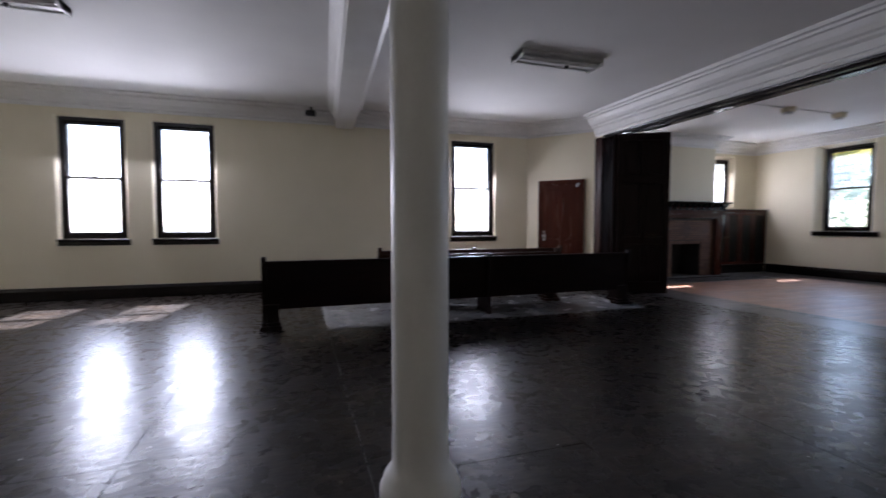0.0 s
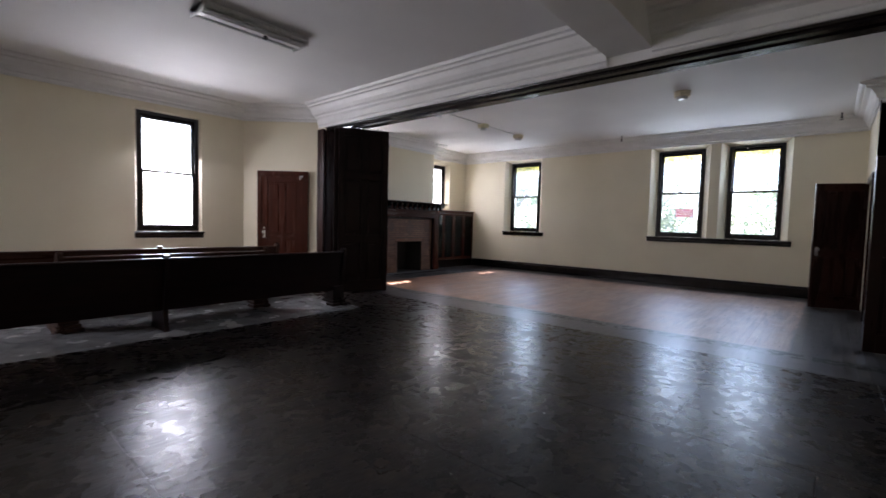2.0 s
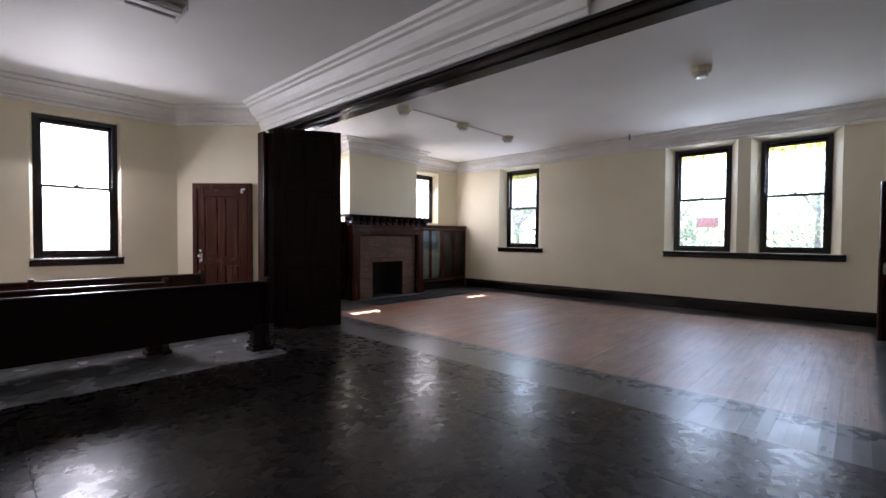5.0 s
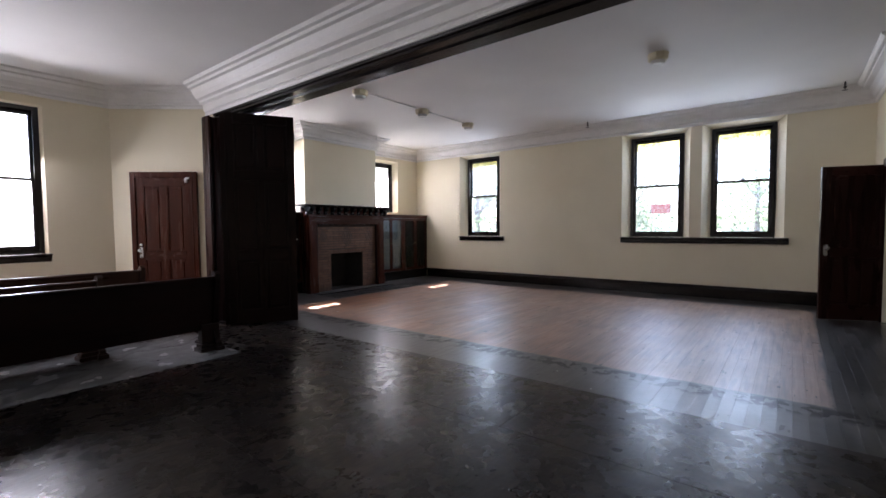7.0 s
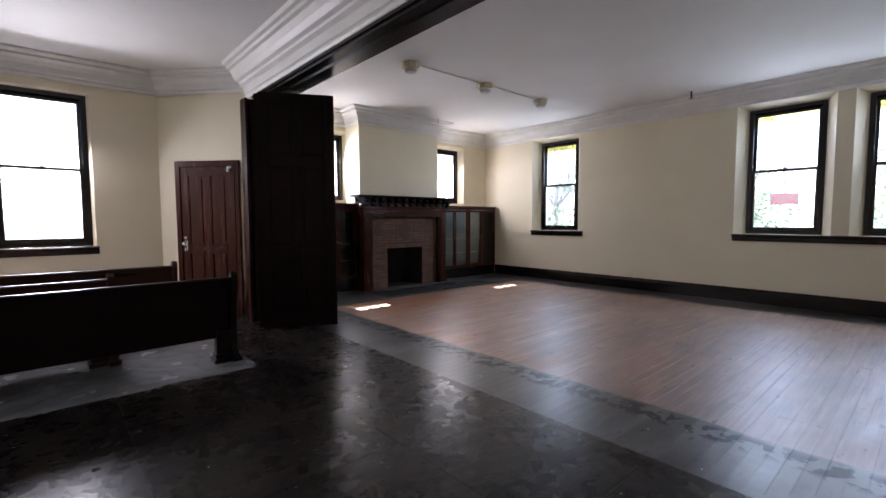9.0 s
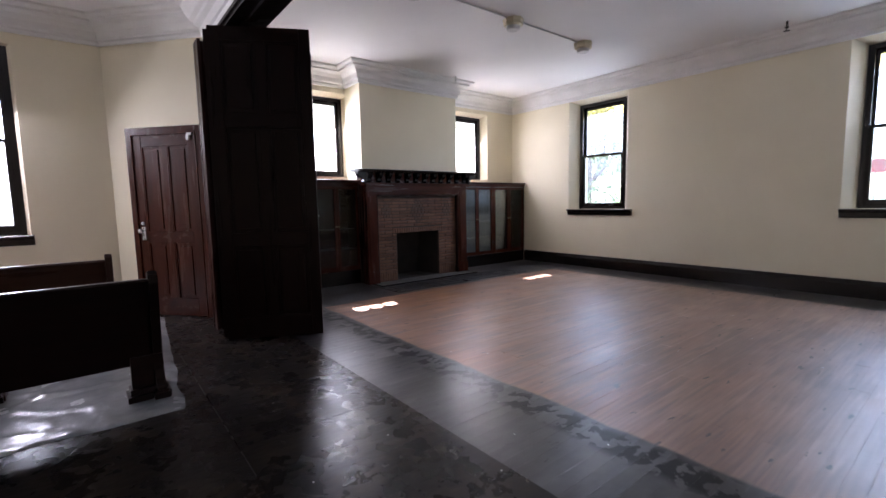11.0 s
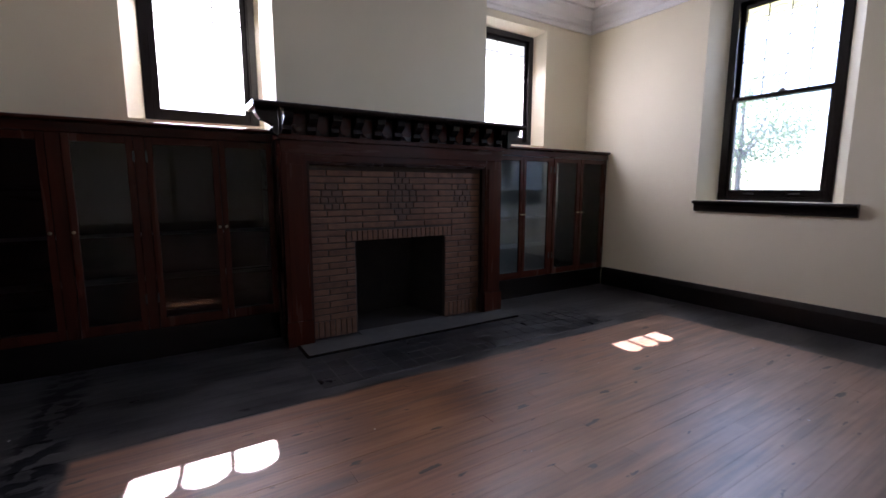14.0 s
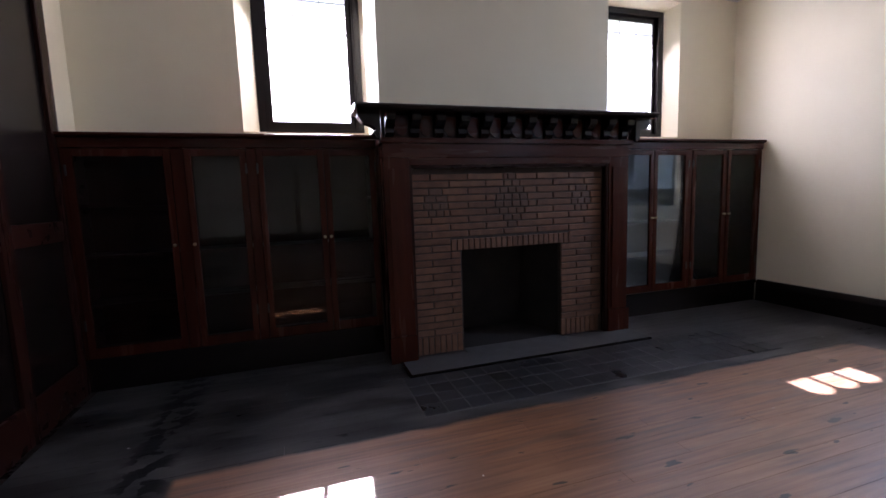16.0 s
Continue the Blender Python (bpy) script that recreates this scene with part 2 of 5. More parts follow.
def floor_material(name, boards):
    """Worn floor: old dark finish, scuffed, with a sanded paler field where boards is set."""
    m = bpy.data.materials.new(name)
    m.use_nodes = True
    n, l = m.node_tree.nodes, m.node_tree.links
    b = n["Principled BSDF"]
    geo = n.new("ShaderNodeNewGeometry")

    def noise_at(scale, detail=5, stretch=(1, 1, 1)):
        mp, t = n.new("ShaderNodeMapping"), n.new("ShaderNodeTexNoise")
        mp.inputs["Scale"].default_value = stretch
        l.new(geo.outputs["Position"], mp.inputs[0]); l.new(mp.outputs[0], t.inputs["Vector"])
        t.inputs["Scale"].default_value, t.inputs["Detail"].default_value = scale, detail
        return t.outputs[0]

    def calc(op, a, c, clamp=False):
        k = n.new("ShaderNodeMath"); k.operation, k.use_clamp = op, clamp
        for s, v in zip(k.inputs, (a, c)):
            if isinstance(v, (int, float)):
                s.default_value = v
            else:
                l.new(v, s)
        return k.outputs[0]

    def ramp(fac, *stops):
        r = n.new("ShaderNodeValToRGB")
        while len(r.color_ramp.elements) < len(stops):
            r.color_ramp.elements.new(0.5)
        for e, (p, c) in zip(r.color_ramp.elements, stops):
            e.position, e.color = p, (*c, 1)
        l.new(fac, r.inputs[0])
        return r.outputs[0]

    def blend(fac, a, c):
        k = n.new("ShaderNodeMixRGB")
        l.new(fac, k.inputs[0]); l.new(a, k.inputs[1]); l.new(c, k.inputs[2])
        return k.outputs[0]

    def within(value, lo, hi, soft):
        up = n.new("ShaderNodeMapRange"); up.interpolation_type = "SMOOTHSTEP"
        up.inputs[1].default_value, up.inputs[2].default_value = lo - soft, lo + soft
        l.new(value, up.inputs[0])
        dn = n.new("ShaderNodeMapRange"); dn.interpolation_type = "SMOOTHSTEP"
        dn.inputs[1].default_value, dn.inputs[2].default_value = hi - soft, hi + soft
        dn.inputs[3].default_value, dn.inputs[4].default_value = 1, 0
        l.new(value, dn.inputs[0])
        return calc("MULTIPLY", up.outputs[0], dn.outputs[0])

    def step(value, lo, hi):
        r = n.new("ShaderNodeMapRange"); r.interpolation_type = "SMOOTHSTEP"
        r.inputs[1].default_value, r.inputs[2].default_value = lo, hi
        l.new(value, r.inputs[0])
        return r.outputs[0]

    if boards:
        grain = noise_at(9, 6, (0.25, 5, 1))
        patch = noise_at(3.2, 7, (0.7, 1.4, 1))
        info = n.new("ShaderNodeObjectInfo")
        tone = calc("ADD", calc("MULTIPLY", grain, 0.55), calc("ADD", calc("MULTIPLY", info.outputs["Random"], 0.12), calc("MULTIPLY", noise_at(1.6, 5, (0.7, 1.6, 1)), 0.35)))
        pale = ramp(tone, (0.32, (0.125, 0.044, 0.016)), (0.5, (0.260, 0.106, 0.043)), (0.70, (0.380, 0.185, 0.088)))
        xyz = n.new("ShaderNodeSeparateXYZ"); l.new(geo.outputs["Position"], xyz.inputs[0])
        # worn varnish, plus sky sheen painted as grey, away from the fireplace corner
        sheen_wear = step(calc("ADD", calc("MULTIPLY", calc("SUBTRACT", xyz.outputs[0], xyz.outputs[1]), 0.5), calc("MULTIPLY", noise_at(1.3, 5, (0.6, 1.5, 1)), 2.4)), 2.0, 4.2)
        ash = ramp(tone, (0.30, (0.155, 0.118, 0.104)), (0.5, (0.235, 0.185, 0.165)), (0.74, (0.320, 0.265, 0.245)))
        pale = blend(calc("MULTIPLY", sheen_wear, 0.52), pale, ash)
        dark = ramp(patch, (0.34, (0.014, 0.0135, 0.014)), (0.48, (0.034, 0.033, 0.033)), (0.66, (0.078, 0.074, 0.073)))
        wob = noise_at(2.6, 4)
        dx = calc("ADD", xyz.outputs[0], calc("MULTIPLY", calc("SUBTRACT", wob, 0.5), 0.10))
        dy = calc("ADD", xyz.outputs[1], calc("MULTIPLY", calc("SUBTRACT", wob, 0.5), 0.10))
        area = calc("MULTIPLY", within(dx, 0.50, 5.08, 0.02), within(dy, -5.93, 1.12, 0.02))
        spots = step(noise_at(9, 3, (0.5, 1.7, 1)), 0.665, 0.70)
        streak = step(calc("ADD", calc("MULTIPLY", noise_at(5, 5, (0.30, 3.2, 1)), 0.6), calc("MULTIPLY", noise_at(1.1, 2), 0.4)), 0.48, 0.62)
        grey = step(noise_at(1.9, 5, (0.7, 1.2, 1)), 0.47, 0.63)
        cover = calc("MAXIMUM", calc("MULTIPLY", spots, 0.9), calc("MAXIMUM", calc("MULTIPLY", streak, 0.50), calc("MULTIPLY", grey, 0.22)))
        field = area
        area = calc("MULTIPLY", area, calc("SUBTRACT", 1.0, cover))
        rim = within(dx, 0.24, 0.47, 0.05)
        tar = step(calc("ADD", noise_at(9, 4, (0.9, 1.1, 1)), calc("MULTIPLY", noise_at(1.3, 2), 0.12)), 0.54, 0.575)
        tar_mask = calc("MULTIPLY", rim, tar, True)
        blackish = n.new("ShaderNodeRGB"); blackish.outputs[0].default_value = (0.009, 0.0095, 0.011, 1)
        l.new(blend(calc("MULTIPLY", tar_mask, 0.95), blend(area, dark, pale), blackish.outputs[0]), b.inputs["Base Color"])
        l.new(calc("SUBTRACT", calc("ADD", 0.5, calc("MULTIPLY", field, 0.5)), calc("MULTIPLY", calc("MAXIMUM", tar_mask, spots), 0.35)), b.inputs["Specular IOR Level"])
        rg = calc("ADD", calc("MULTIPLY", patch, 0.30), calc("ADD", 0.15, calc("ADD", calc("MULTIPLY", field, 0.09), calc("MULTIPLY", grain, 0.08))))
        l.new(rg, b.inputs["Roughness"])
        b.inputs["IOR"].default_value = 1.6
        # cupped boards: each strip is a shallow trough
        cup = calc("ABSOLUTE", calc("SUBTRACT", calc("FRACT", calc("DIVIDE", calc("SUBTRACT", xyz.outputs[1], SY), BW), 0), 0.5), 0)
        cup = calc("MULTIPLY", calc("MULTIPLY", cup, cup), calc("SUBTRACT", 1.0, calc("MULTIPLY", field, 0.97)))
        height = calc("ADD", calc("MULTIPLY", cup, 0.6), calc("ADD", calc("MULTIPLY", grain, 0.22), calc("MULTIPLY", noise_at(7, 2), 0.6)))
        strength = 0.20
    else:
        swirl = noise_at(1.5, 6)
        blot, scuff, ripple = noise_at(3.0, 8), noise_at(12, 5), noise_at(15, 1, (0.7, 1.5, 1))
        tone = calc("ADD", calc("MULTIPLY", blot, 0.35), calc("ADD", calc("MULTIPLY", scuff, 0.40), calc("MULTIPLY", swirl, 0.25)))
        col = ramp(tone, (0.36, (0.0080, 0.0075, 0.0073)), (0.50, (0.0150, 0.0125, 0.0110)), (0.59, (0.026, 0.0188, 0.0138)),
                   (0.72, (0.046, 0.034, 0.025)))
        worn = step(noise_at(5.0, 8, (1, 0.7, 1)), 0.45, 0.75)
        pale = n.new("ShaderNodeRGB"); pale.outputs[0].default_value = (0.070, 0.060, 0.052, 1)
        l.new(blend(calc("MULTIPLY", worn, 0.14), col, pale.outputs[0]), b.inputs["Base Color"])
        l.new(calc("ADD", calc("MULTIPLY", scuff, 0.16), calc("ADD", 0.19, calc("MULTIPLY", worn, 0.07))), b.inputs["Roughness"])
        l.new(calc("SUBTRACT", 0.18, calc("MULTIPLY", worn, 0.05)), b.inputs["Specular IOR Level"])
        height = calc("ADD", calc("MULTIPLY", ripple, 0.50), calc("ADD", calc("MULTIPLY", noise_at(4.0, 1), 0.40), calc("MULTIPLY", noise_at(30, 1, (0.8, 1.3, 1)), 0.10)))
        strength = 0.19
    bp = n.new("ShaderNodeBump")
    bp.inputs["Strength"].default_value, bp.inputs["Distance"].default_value = strength, 0.02
    l.new(height, bp.inputs["Height"]); l.new(bp.outputs[0], b.inputs["Normal"])
    return m


M_LINO = floor_material("worn dark linoleum", False)
M_BOARD = floor_material("worn floor boards", True)


# ---- mesh helpers ----
def part(name, bm, material, parent=None, label="", kind=""):
    me = bpy.data.meshes.new(name)
    bmesh.ops.recalc_face_normals(bm, faces=bm.faces)
    bm.to_mesh(me)
    bm.free()
    me.materials.append(material)
    ob = new(name, me)
    if parent is not None:
        ob.parent = parent
    return tagged(ob, label, kind=kind)


def thing(name, m, label, category, group="", kind=""):
    ob = new(name)
    ob.matrix_world = m
    ob.empty_display_size = 0.1
    return tagged(ob, label, category, group, kind)


def box(bm, x0, x1, y0, y1, z0, z1, bevel=0.0):
    vs = [bm.verts.new((x, y, z)) for x in (x0, x1) for y in (y0, y1) for z in (z0, z1)]
    fs = [bm.faces.new([vs[i] for i in q]) for q in
          ((0, 1, 3, 2), (4, 6, 7, 5), (0, 4, 5, 1), (2, 3, 7, 6), (0, 2, 6, 4), (1, 5, 7, 3))]
    if bevel:
        es = {e for f in fs for e in f.edges}
        bmesh.ops.bevel(bm, geom=list(es), offset=bevel, segments=2, affect="EDGES", profile=0.7)
    return bm


def boxes(*dims, bevel=0.0):
    bm = bmesh.new()
    for d in dims:
        box(bm, *d, bevel=bevel)
    return bm


def extrude_xz(bm, outline, y0, y1):
    """A solid from an outline in x and z, between two y."""
    a = [bm.verts.new((x, y0, z)) for x, z in outline]
    c = [bm.verts.new((x, y1, z)) for x, z in outline]
    bm.faces.new(a)
    bm.faces.new(c[::-1])
    for i in range(len(a)):
        j = (i + 1) % len(a)
        bm.faces.new((a[i], c[i], c[j], a[j]))
    return bm


def extrude_yz(bm, outline, x0, x1):
    a = [bm.verts.new((x0, y, z)) for y, z in outline]
    c = [bm.verts.new((x1, y, z)) for y, z in outline]
    bm.faces.new(a)
    bm.faces.new(c[::-1])
    for i in range(len(a)):
        j = (i + 1) % len(a)
        bm.faces.new((a[i], c[i], c[j], a[j]))
    return bm


def lathe(bm, profile, at=(0, 0), steps=24):
    rings = [[bm.verts.new((at[0] + r * math.cos(2 * math.pi * k / steps), at[1] + r * math.sin(2 * math.pi * k / steps), z))
              for k in range(steps)] for r, z in profile]
    for lo, hi in zip(rings, rings[1:]):
        for k in range(steps):
            bm.faces.new((lo[k], lo[(k + 1) % steps], hi[(k + 1) % steps], hi[k]))
    bm.faces.new(rings[0][::-1])
    bm.faces.new(rings[-1])
    return bm


def sweep(bm, profile, path, side=1.0):
    """Runs a profile of (out, up) along a plan line with mitred corners; side 1: out is to the left of the way."""
    pts = [Vector(p) for p in path]
    rings = []
    for i, p in enumerate(pts):
        d = []
        if i:
            d.append((p - pts[i - 1]).normalized())
        if i < len(pts) - 1:
            d.append((pts[i + 1] - p).normalized())
        ns = [Vector((-v.y, v.x)) * side for v in d]
        if len(ns) == 2:
            mit = (ns[0] + ns[1]).normalized()
            mit /= max(0.35, mit.dot(ns[0]))
        else:
            mit = ns[0]
        rings.append([bm.verts.new((p.x + mit.x * o, p.y + mit.y * o, z)) for o, z in profile])
    for a, c in zip(rings, rings[1:]):
        for k in range(len(profile)):
            j = (k + 1) % len(profile)
            bm.faces.new((a[k], a[j], c[j], c[k]))
    bm.faces.new(rings[0])
    bm.faces.new(rings[-1][::-1])
    return bm


def wall(name, p0, p1, thick, holes=(), top=3.60, bottom=-0.05, label="cream painted plaster wall", material=None):
    """A wall whose room face runs from p0 to p1, its body to the right of that way. holes: (s0, s1, z0, z1, splay, depth)."""
    a, c = Vector(p0), Vector(p1)
    way = (c - a).normalized()
    out = Vector((way.y, -way.x))
    length = (c - a).length
    bm = bmesh.new()

    def v(s, d, z):
        q = a + way * s + out * d
        return bm.verts.new((q.x, q.y, z))

    def sheet(d, rects):
        ss = sorted({0.0, length, *(x for r in rects for x in r[:2])})
        zs = sorted({bottom, top, *(x for r in rects for x in r[2:])})
        for s0, s1 in zip(ss, ss[1:]):
            for z0, z1 in zip(zs, zs[1:]):
                sm, zm = (s0 + s1) / 2, (z0 + z1) / 2
                if not any(r[0] < sm < r[1] and r[2] < zm < r[3] for r in rects):
                    bm.faces.new((v(s0, d, z0), v(s1, d, z0), v(s1, d, z1), v(s0, d, z1)))

    inner = [(s0 - sp, s1 + sp, z0, z1 + sp * 0.6) for s0, s1, z0, z1, sp, dp in holes]
    outer = [h[:4] for h in holes]
    sheet(0, inner)
    sheet(thick, outer)
    for i, o, h in zip(inner, outer, holes):
        for (d0, r0), (d1, r1) in (((0, i), (h[5], o)), ((h[5], o), (thick, o))):
            q0 = [(r0[0], r0[2]), (r0[1], r0[2]), (r0[1], r0[3]), (r0[0], r0[3])]
            q1 = [(r1[0], r1[2]), (r1[1], r1[2]), (r1[1], r1[3]), (r1[0], r1[3])]
            for k in range(4):
                j = (k + 1) % 4
                bm.faces.new((v(q0[k][0], d0, q0[k][1]), v(q0[j][0], d0, q0[j][1]), v(q1[j][0], d1, q1[j][1]), v(q1[k][0], d1, q1[k][1])))
    for s in (0, length):
        bm.faces.new((v(s, 0, bottom), v(s, thick, bottom), v(s, thick, top), v(s, 0, top)))
    for z in (bottom, top):
        bm.faces.new((v(0, 0, z), v(length, 0, z), v(length, thick, z), v(0, thick, z)))
    bmesh.ops.remove_doubles(bm, verts=bm.verts, dist=0.0005)
    ob = part(name, bm, material or M_WALL, None, label, "structure")
    return tagged(ob, category="wall")


# ---- structure ----
CEIL = 3.48

# Right room, east wall: three splayed windows (s runs from the south end northwards)
EW = [(0.15, 1.117), (-3.99, -3.01), (-5.425, -4.447)]
wall("wall_east", (EX, FY + 0.5), (EX, SY), -0.45,
     [(FY + 0.5 - y1, FY + 0.5 - y0, 1.12, 3.13, 0.13, -0.20) for y0, y1 in EW])
FW = [(0.87, 1.70), (4.05, 4.885)]
wall("wall_fireplace", (-0.72, FY), (EX, FY), -0.45, [(x0 + 0.72, x1 + 0.72, 1.76, 3.05, 0.11, -0.12) for x0, x1 in FW])
NW = [(-10.15, -9.22), (-8.78, -7.84), (-3.28, -2.31)]
wall("wall_north", (WX, NY), (-1.50, NY), -0.45, [(x0 - WX, x1 - WX, 1.03, 3.06, 0.035, -0.05) for x0, x1 in NW])
wall("wall_chamfer", (-1.50, NY), (-0.50, 1.409), -0.12)
wall("wall_pier", (-0.50, 1.409), (-0.50, 1.05), -0.18)
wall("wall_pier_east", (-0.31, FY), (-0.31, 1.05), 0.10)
wall("wall_west", (WX, SY), (WX, NY), -0.3)
wall("wall_south", (WX, SY), (EX, SY), 0.3)
wall("wall_southeast", (EX, -6.65), (3.5, -6.65), -0.15, [(EX - 4.66, EX - 3.72, -0.05, 2.12, 0.0, -0.05)])
wall("wall_southeast_return", (3.5, -6.65), (3.5, SY), -0.15)
wall("wall_breast", (1.72, 2.25), (3.70, 2.25), -0.51, [(0.50, 1.54, -0.05, 0.95, 0, -0.1)], label="cream plaster chimney breast")

bm = boxes((WX - 0.3, EX + 0.5, SY - 0.3, FY + 0.4, CEIL, CEIL + 0.15))
tagged(part("ceiling", bm, M_CEIL, None, "off-white plaster ceiling", "structure"), category="ceiling")
bm = boxes((WX - 0.3, EX + 0.45, SY - 0.3, FY + 0.5, -0.25, -0.03))
tagged(part("subfloor", bm, M_MORTAR, None, "dark floor base under the boards", "structure"), category="floor")
# unseen overhang added to cut the sun off the window tops
bm = boxes((WX - 0.8, EX + 0.9, FY + 0.15, FY + 0.8, 3.64, 3.80), (EX + 0.1, EX + 0.9, SY - 0.8, FY + 0.15, 3.62, 3.80))
tagged(part("eaves", bm, M_ROOF, None, "added roof overhang, unseen, that trims the sun on the windows", "structure"), category="roof")

# Beams
bm = boxes((-0.62, -0.31, SY, 1.05, 3.045, CEIL))
tagged(part("beam_partition", bm, M_TRIMW, None, "white painted partition beam", "structure"), category="beam")
SKEW = (5.93 - 5.52) / (4.46 + NY)
BS, BN = Vector((-5.93 + SKEW * (SY + 4.46), SY)), Vector((-5.52, NY))
bm = bmesh.new()
sweep(bm, [(-0.17, 3.15), (0.17, 3.15), (0.17, CEIL), (-0.17, CEIL)], [BS, BN])
tagged(part("beam_long", bm, M_TRIMW, None, "white painted ceiling beam over the column", "structure"), category="beam")
bm = boxes((-5.75, -0.62, -4.72, -4.25, 3.15, CEIL), bevel=0.012)
tagged(part("beam_cross", bm, M_TRIMW, None, "white painted cross beam", "structure"), category="beam")
SIDEC = [(0.17, 3.30), (0.185, 3.30), (0.195, 3.33), (0.22, 3.37), (0.27, 3.40), (0.275, 3.43), (0.31, 3.45), (0.315, CEIL), (0.17, CEIL)]
for label, side in (("west", 1), ("east", -1)):
    tagged(part("cornice_long_" + label, sweep(bmesh.new(), SIDEC, [BS, BN], side), M_TRIMW, None, "white moulding along the beam", "structure"),
           category="cornice")

CORNICE = [(0, 3.195), (0.025, 3.195), (0.035, 3.225), (0.03, 3.25), (0.055, 3.27), (0.075, 3.33), (0.12, 3.38), (0.18, 3.405),
           (0.185, 3.43), (0.22, 3.435), (0.25, 3.455), (0.255, CEIL), (0, CEIL)]
BEAMC = [(0, 3.05), (0.02, 3.05), (0.03, 3.075), (0.022, 3.10), (0.045, 3.11), (0.055, 3.20), (0.10, 3.225), (0.11, 3.25), (0.15, 3.27), (0.19, 3.32),
         (0.22, 3.39), (0.26, 3.40), (0.27, 3.43), (0.31, 3.44), (0.325, CEIL), (0, CEIL)]
for label, prof, path, side in (
        ("north", CORNICE, [(-5.33, NY), (-1.50, NY), (-0.50, 1.409), (-0.50, 1.05)], -1),
        ("northwest", CORNICE, [(WX, SY), (WX, NY), (-5.71, NY)], -1),
        ("beam_west", BEAMC, [(-0.62, -4.25), (-0.62, 1.30)], 1),
        ("beam_west_south", BEAMC, [(-0.62, SY), (-0.62, -4.72)], 1),
        ("beam_east", BEAMC, [(-0.31, SY), (-0.31, 1.05)], -1),
        ("fireplace", CORNICE, [(-0.31, 1.05), (-0.31, FY), (1.72, FY), (1.72, 2.25), (3.70, 2.25), (3.70, FY), (EX, FY), (EX, -6.65),
                                (3.5, -6.65), (3.5, SY)], -1)):
    tagged(part("cornice_" + label, sweep(bmesh.new(), prof, path, side), M_TRIMW, None, "white moulded plaster cornice", "structure"),
           category="cornice")

# Baseboards
BASE = [(0, 0), (0.03, 0), (0.03, 0.17), (0.024, 0.185), (0.018, 0.20), (0.012, 0.215), (0, 0.225)]
for label, path, side in (
        ("east", [(EX, 2.38), (EX, -6.65), (4.72, -6.65)], -1),
        ("southeast", [(3.66, -6.65), (3.5, -6.65), (3.5, SY)], -1),
        ("north", [(WX, SY), (WX, NY), (-1.50, NY), (-1.325, 2.3586)], -1),
        ("pier", [(-0.64, 1.570), (-0.50, 1.409)], -1),
        ("south", [(EX, SY), (WX, SY)], -1)):
    tagged(part("baseboard_" + label, sweep(bmesh.new(), BASE, path, side), M_BLACKWOOD, None, "black-brown stained wooden baseboard",
                "structure"), category="baseboard")

# Dark lintel and jambs of the wide opening
lintel = thing("opening_frame", pose(0, 0, 0), "dark stained wooden frame of the wide opening", "door frame", kind="structure")
bm = bmesh.new()
extrude_xz(bm, [(-0.625, 2.975), (-0.305, 2.975), (-0.305, 3.0), (-0.285, 3.01), (-0.28, 3.035), (-0.30, 3.045), (-0.63, 3.045), (-0.65, 3.035),
                (-0.645, 3.01), (-0.625, 3.0)], SY, 1.05)
part("lintel", bm, M_BLACKWOOD, lintel)
part("track", boxes((-0.50, -0.43, SY, 1.0, 2.96, 2.977)), M_BLACKWOOD, lintel)
part("jamb", boxes((-0.76, -0.30, 0.98, 1.048, 0, 2.974), (-0.78, -0.75, 0.92, 1.12, 0, 2.974), (-0.70, -0.64, 0.95, 0.985, 0, 2.97), bevel=0.006), M_WOOD, lintel)

# added dark panelling where a folding leaf should cover the cream pier
lining = thing("leaf_stand_in", pose(-0.305, 1.052, 0) @ Matrix.Rotation(math.pi / 2, 4, "Z"), "added dark panelling on the pier, standing in for a folding leaf", "panelling", kind="structure")
part("back_board", boxes((0, 1.36, -0.012, 0.003, 0, 2.97)), M_BLACKWOOD, lining)
for z0, z1 in ((0, 0.22), (1.02, 1.14), (2.84, 2.97)):
    part("rail", boxes((0.10, 1.26, -0.032, -0.0125, z0, z1), bevel=0.003), M_WOODX, lining)
for x0, x1 in ((0, 0.0995), (0.63, 0.73), (1.2605, 1.36)):
    part("stile", boxes((x0, x1, -0.034, -0.0125, 0, 2.97), bevel=0.003), M_WOOD, lining)

# Round column
col = bmesh.new()
lathe(col, [(0.19, 0.0), (0.19, 0.05), (0.178, 0.07), (0.172, 0.10), (0.15, 0.13), (0.133, 0.15), (0.13, 0.30), (0.130, 2.6), (0.127, 2.98), (0.15, 3.0),
            (0.15, 3.03), (0.17, 3.05), (0.19, 3.09)], (-5.90, -4.46), 40)
tagged(part("column", col, M_TRIMW, None, "round white painted column with a flared base", "structure"), category="column")
for f in bpy.data.objects["column"].data.polygons:
    f.use_smooth = len(f.vertices) == 4

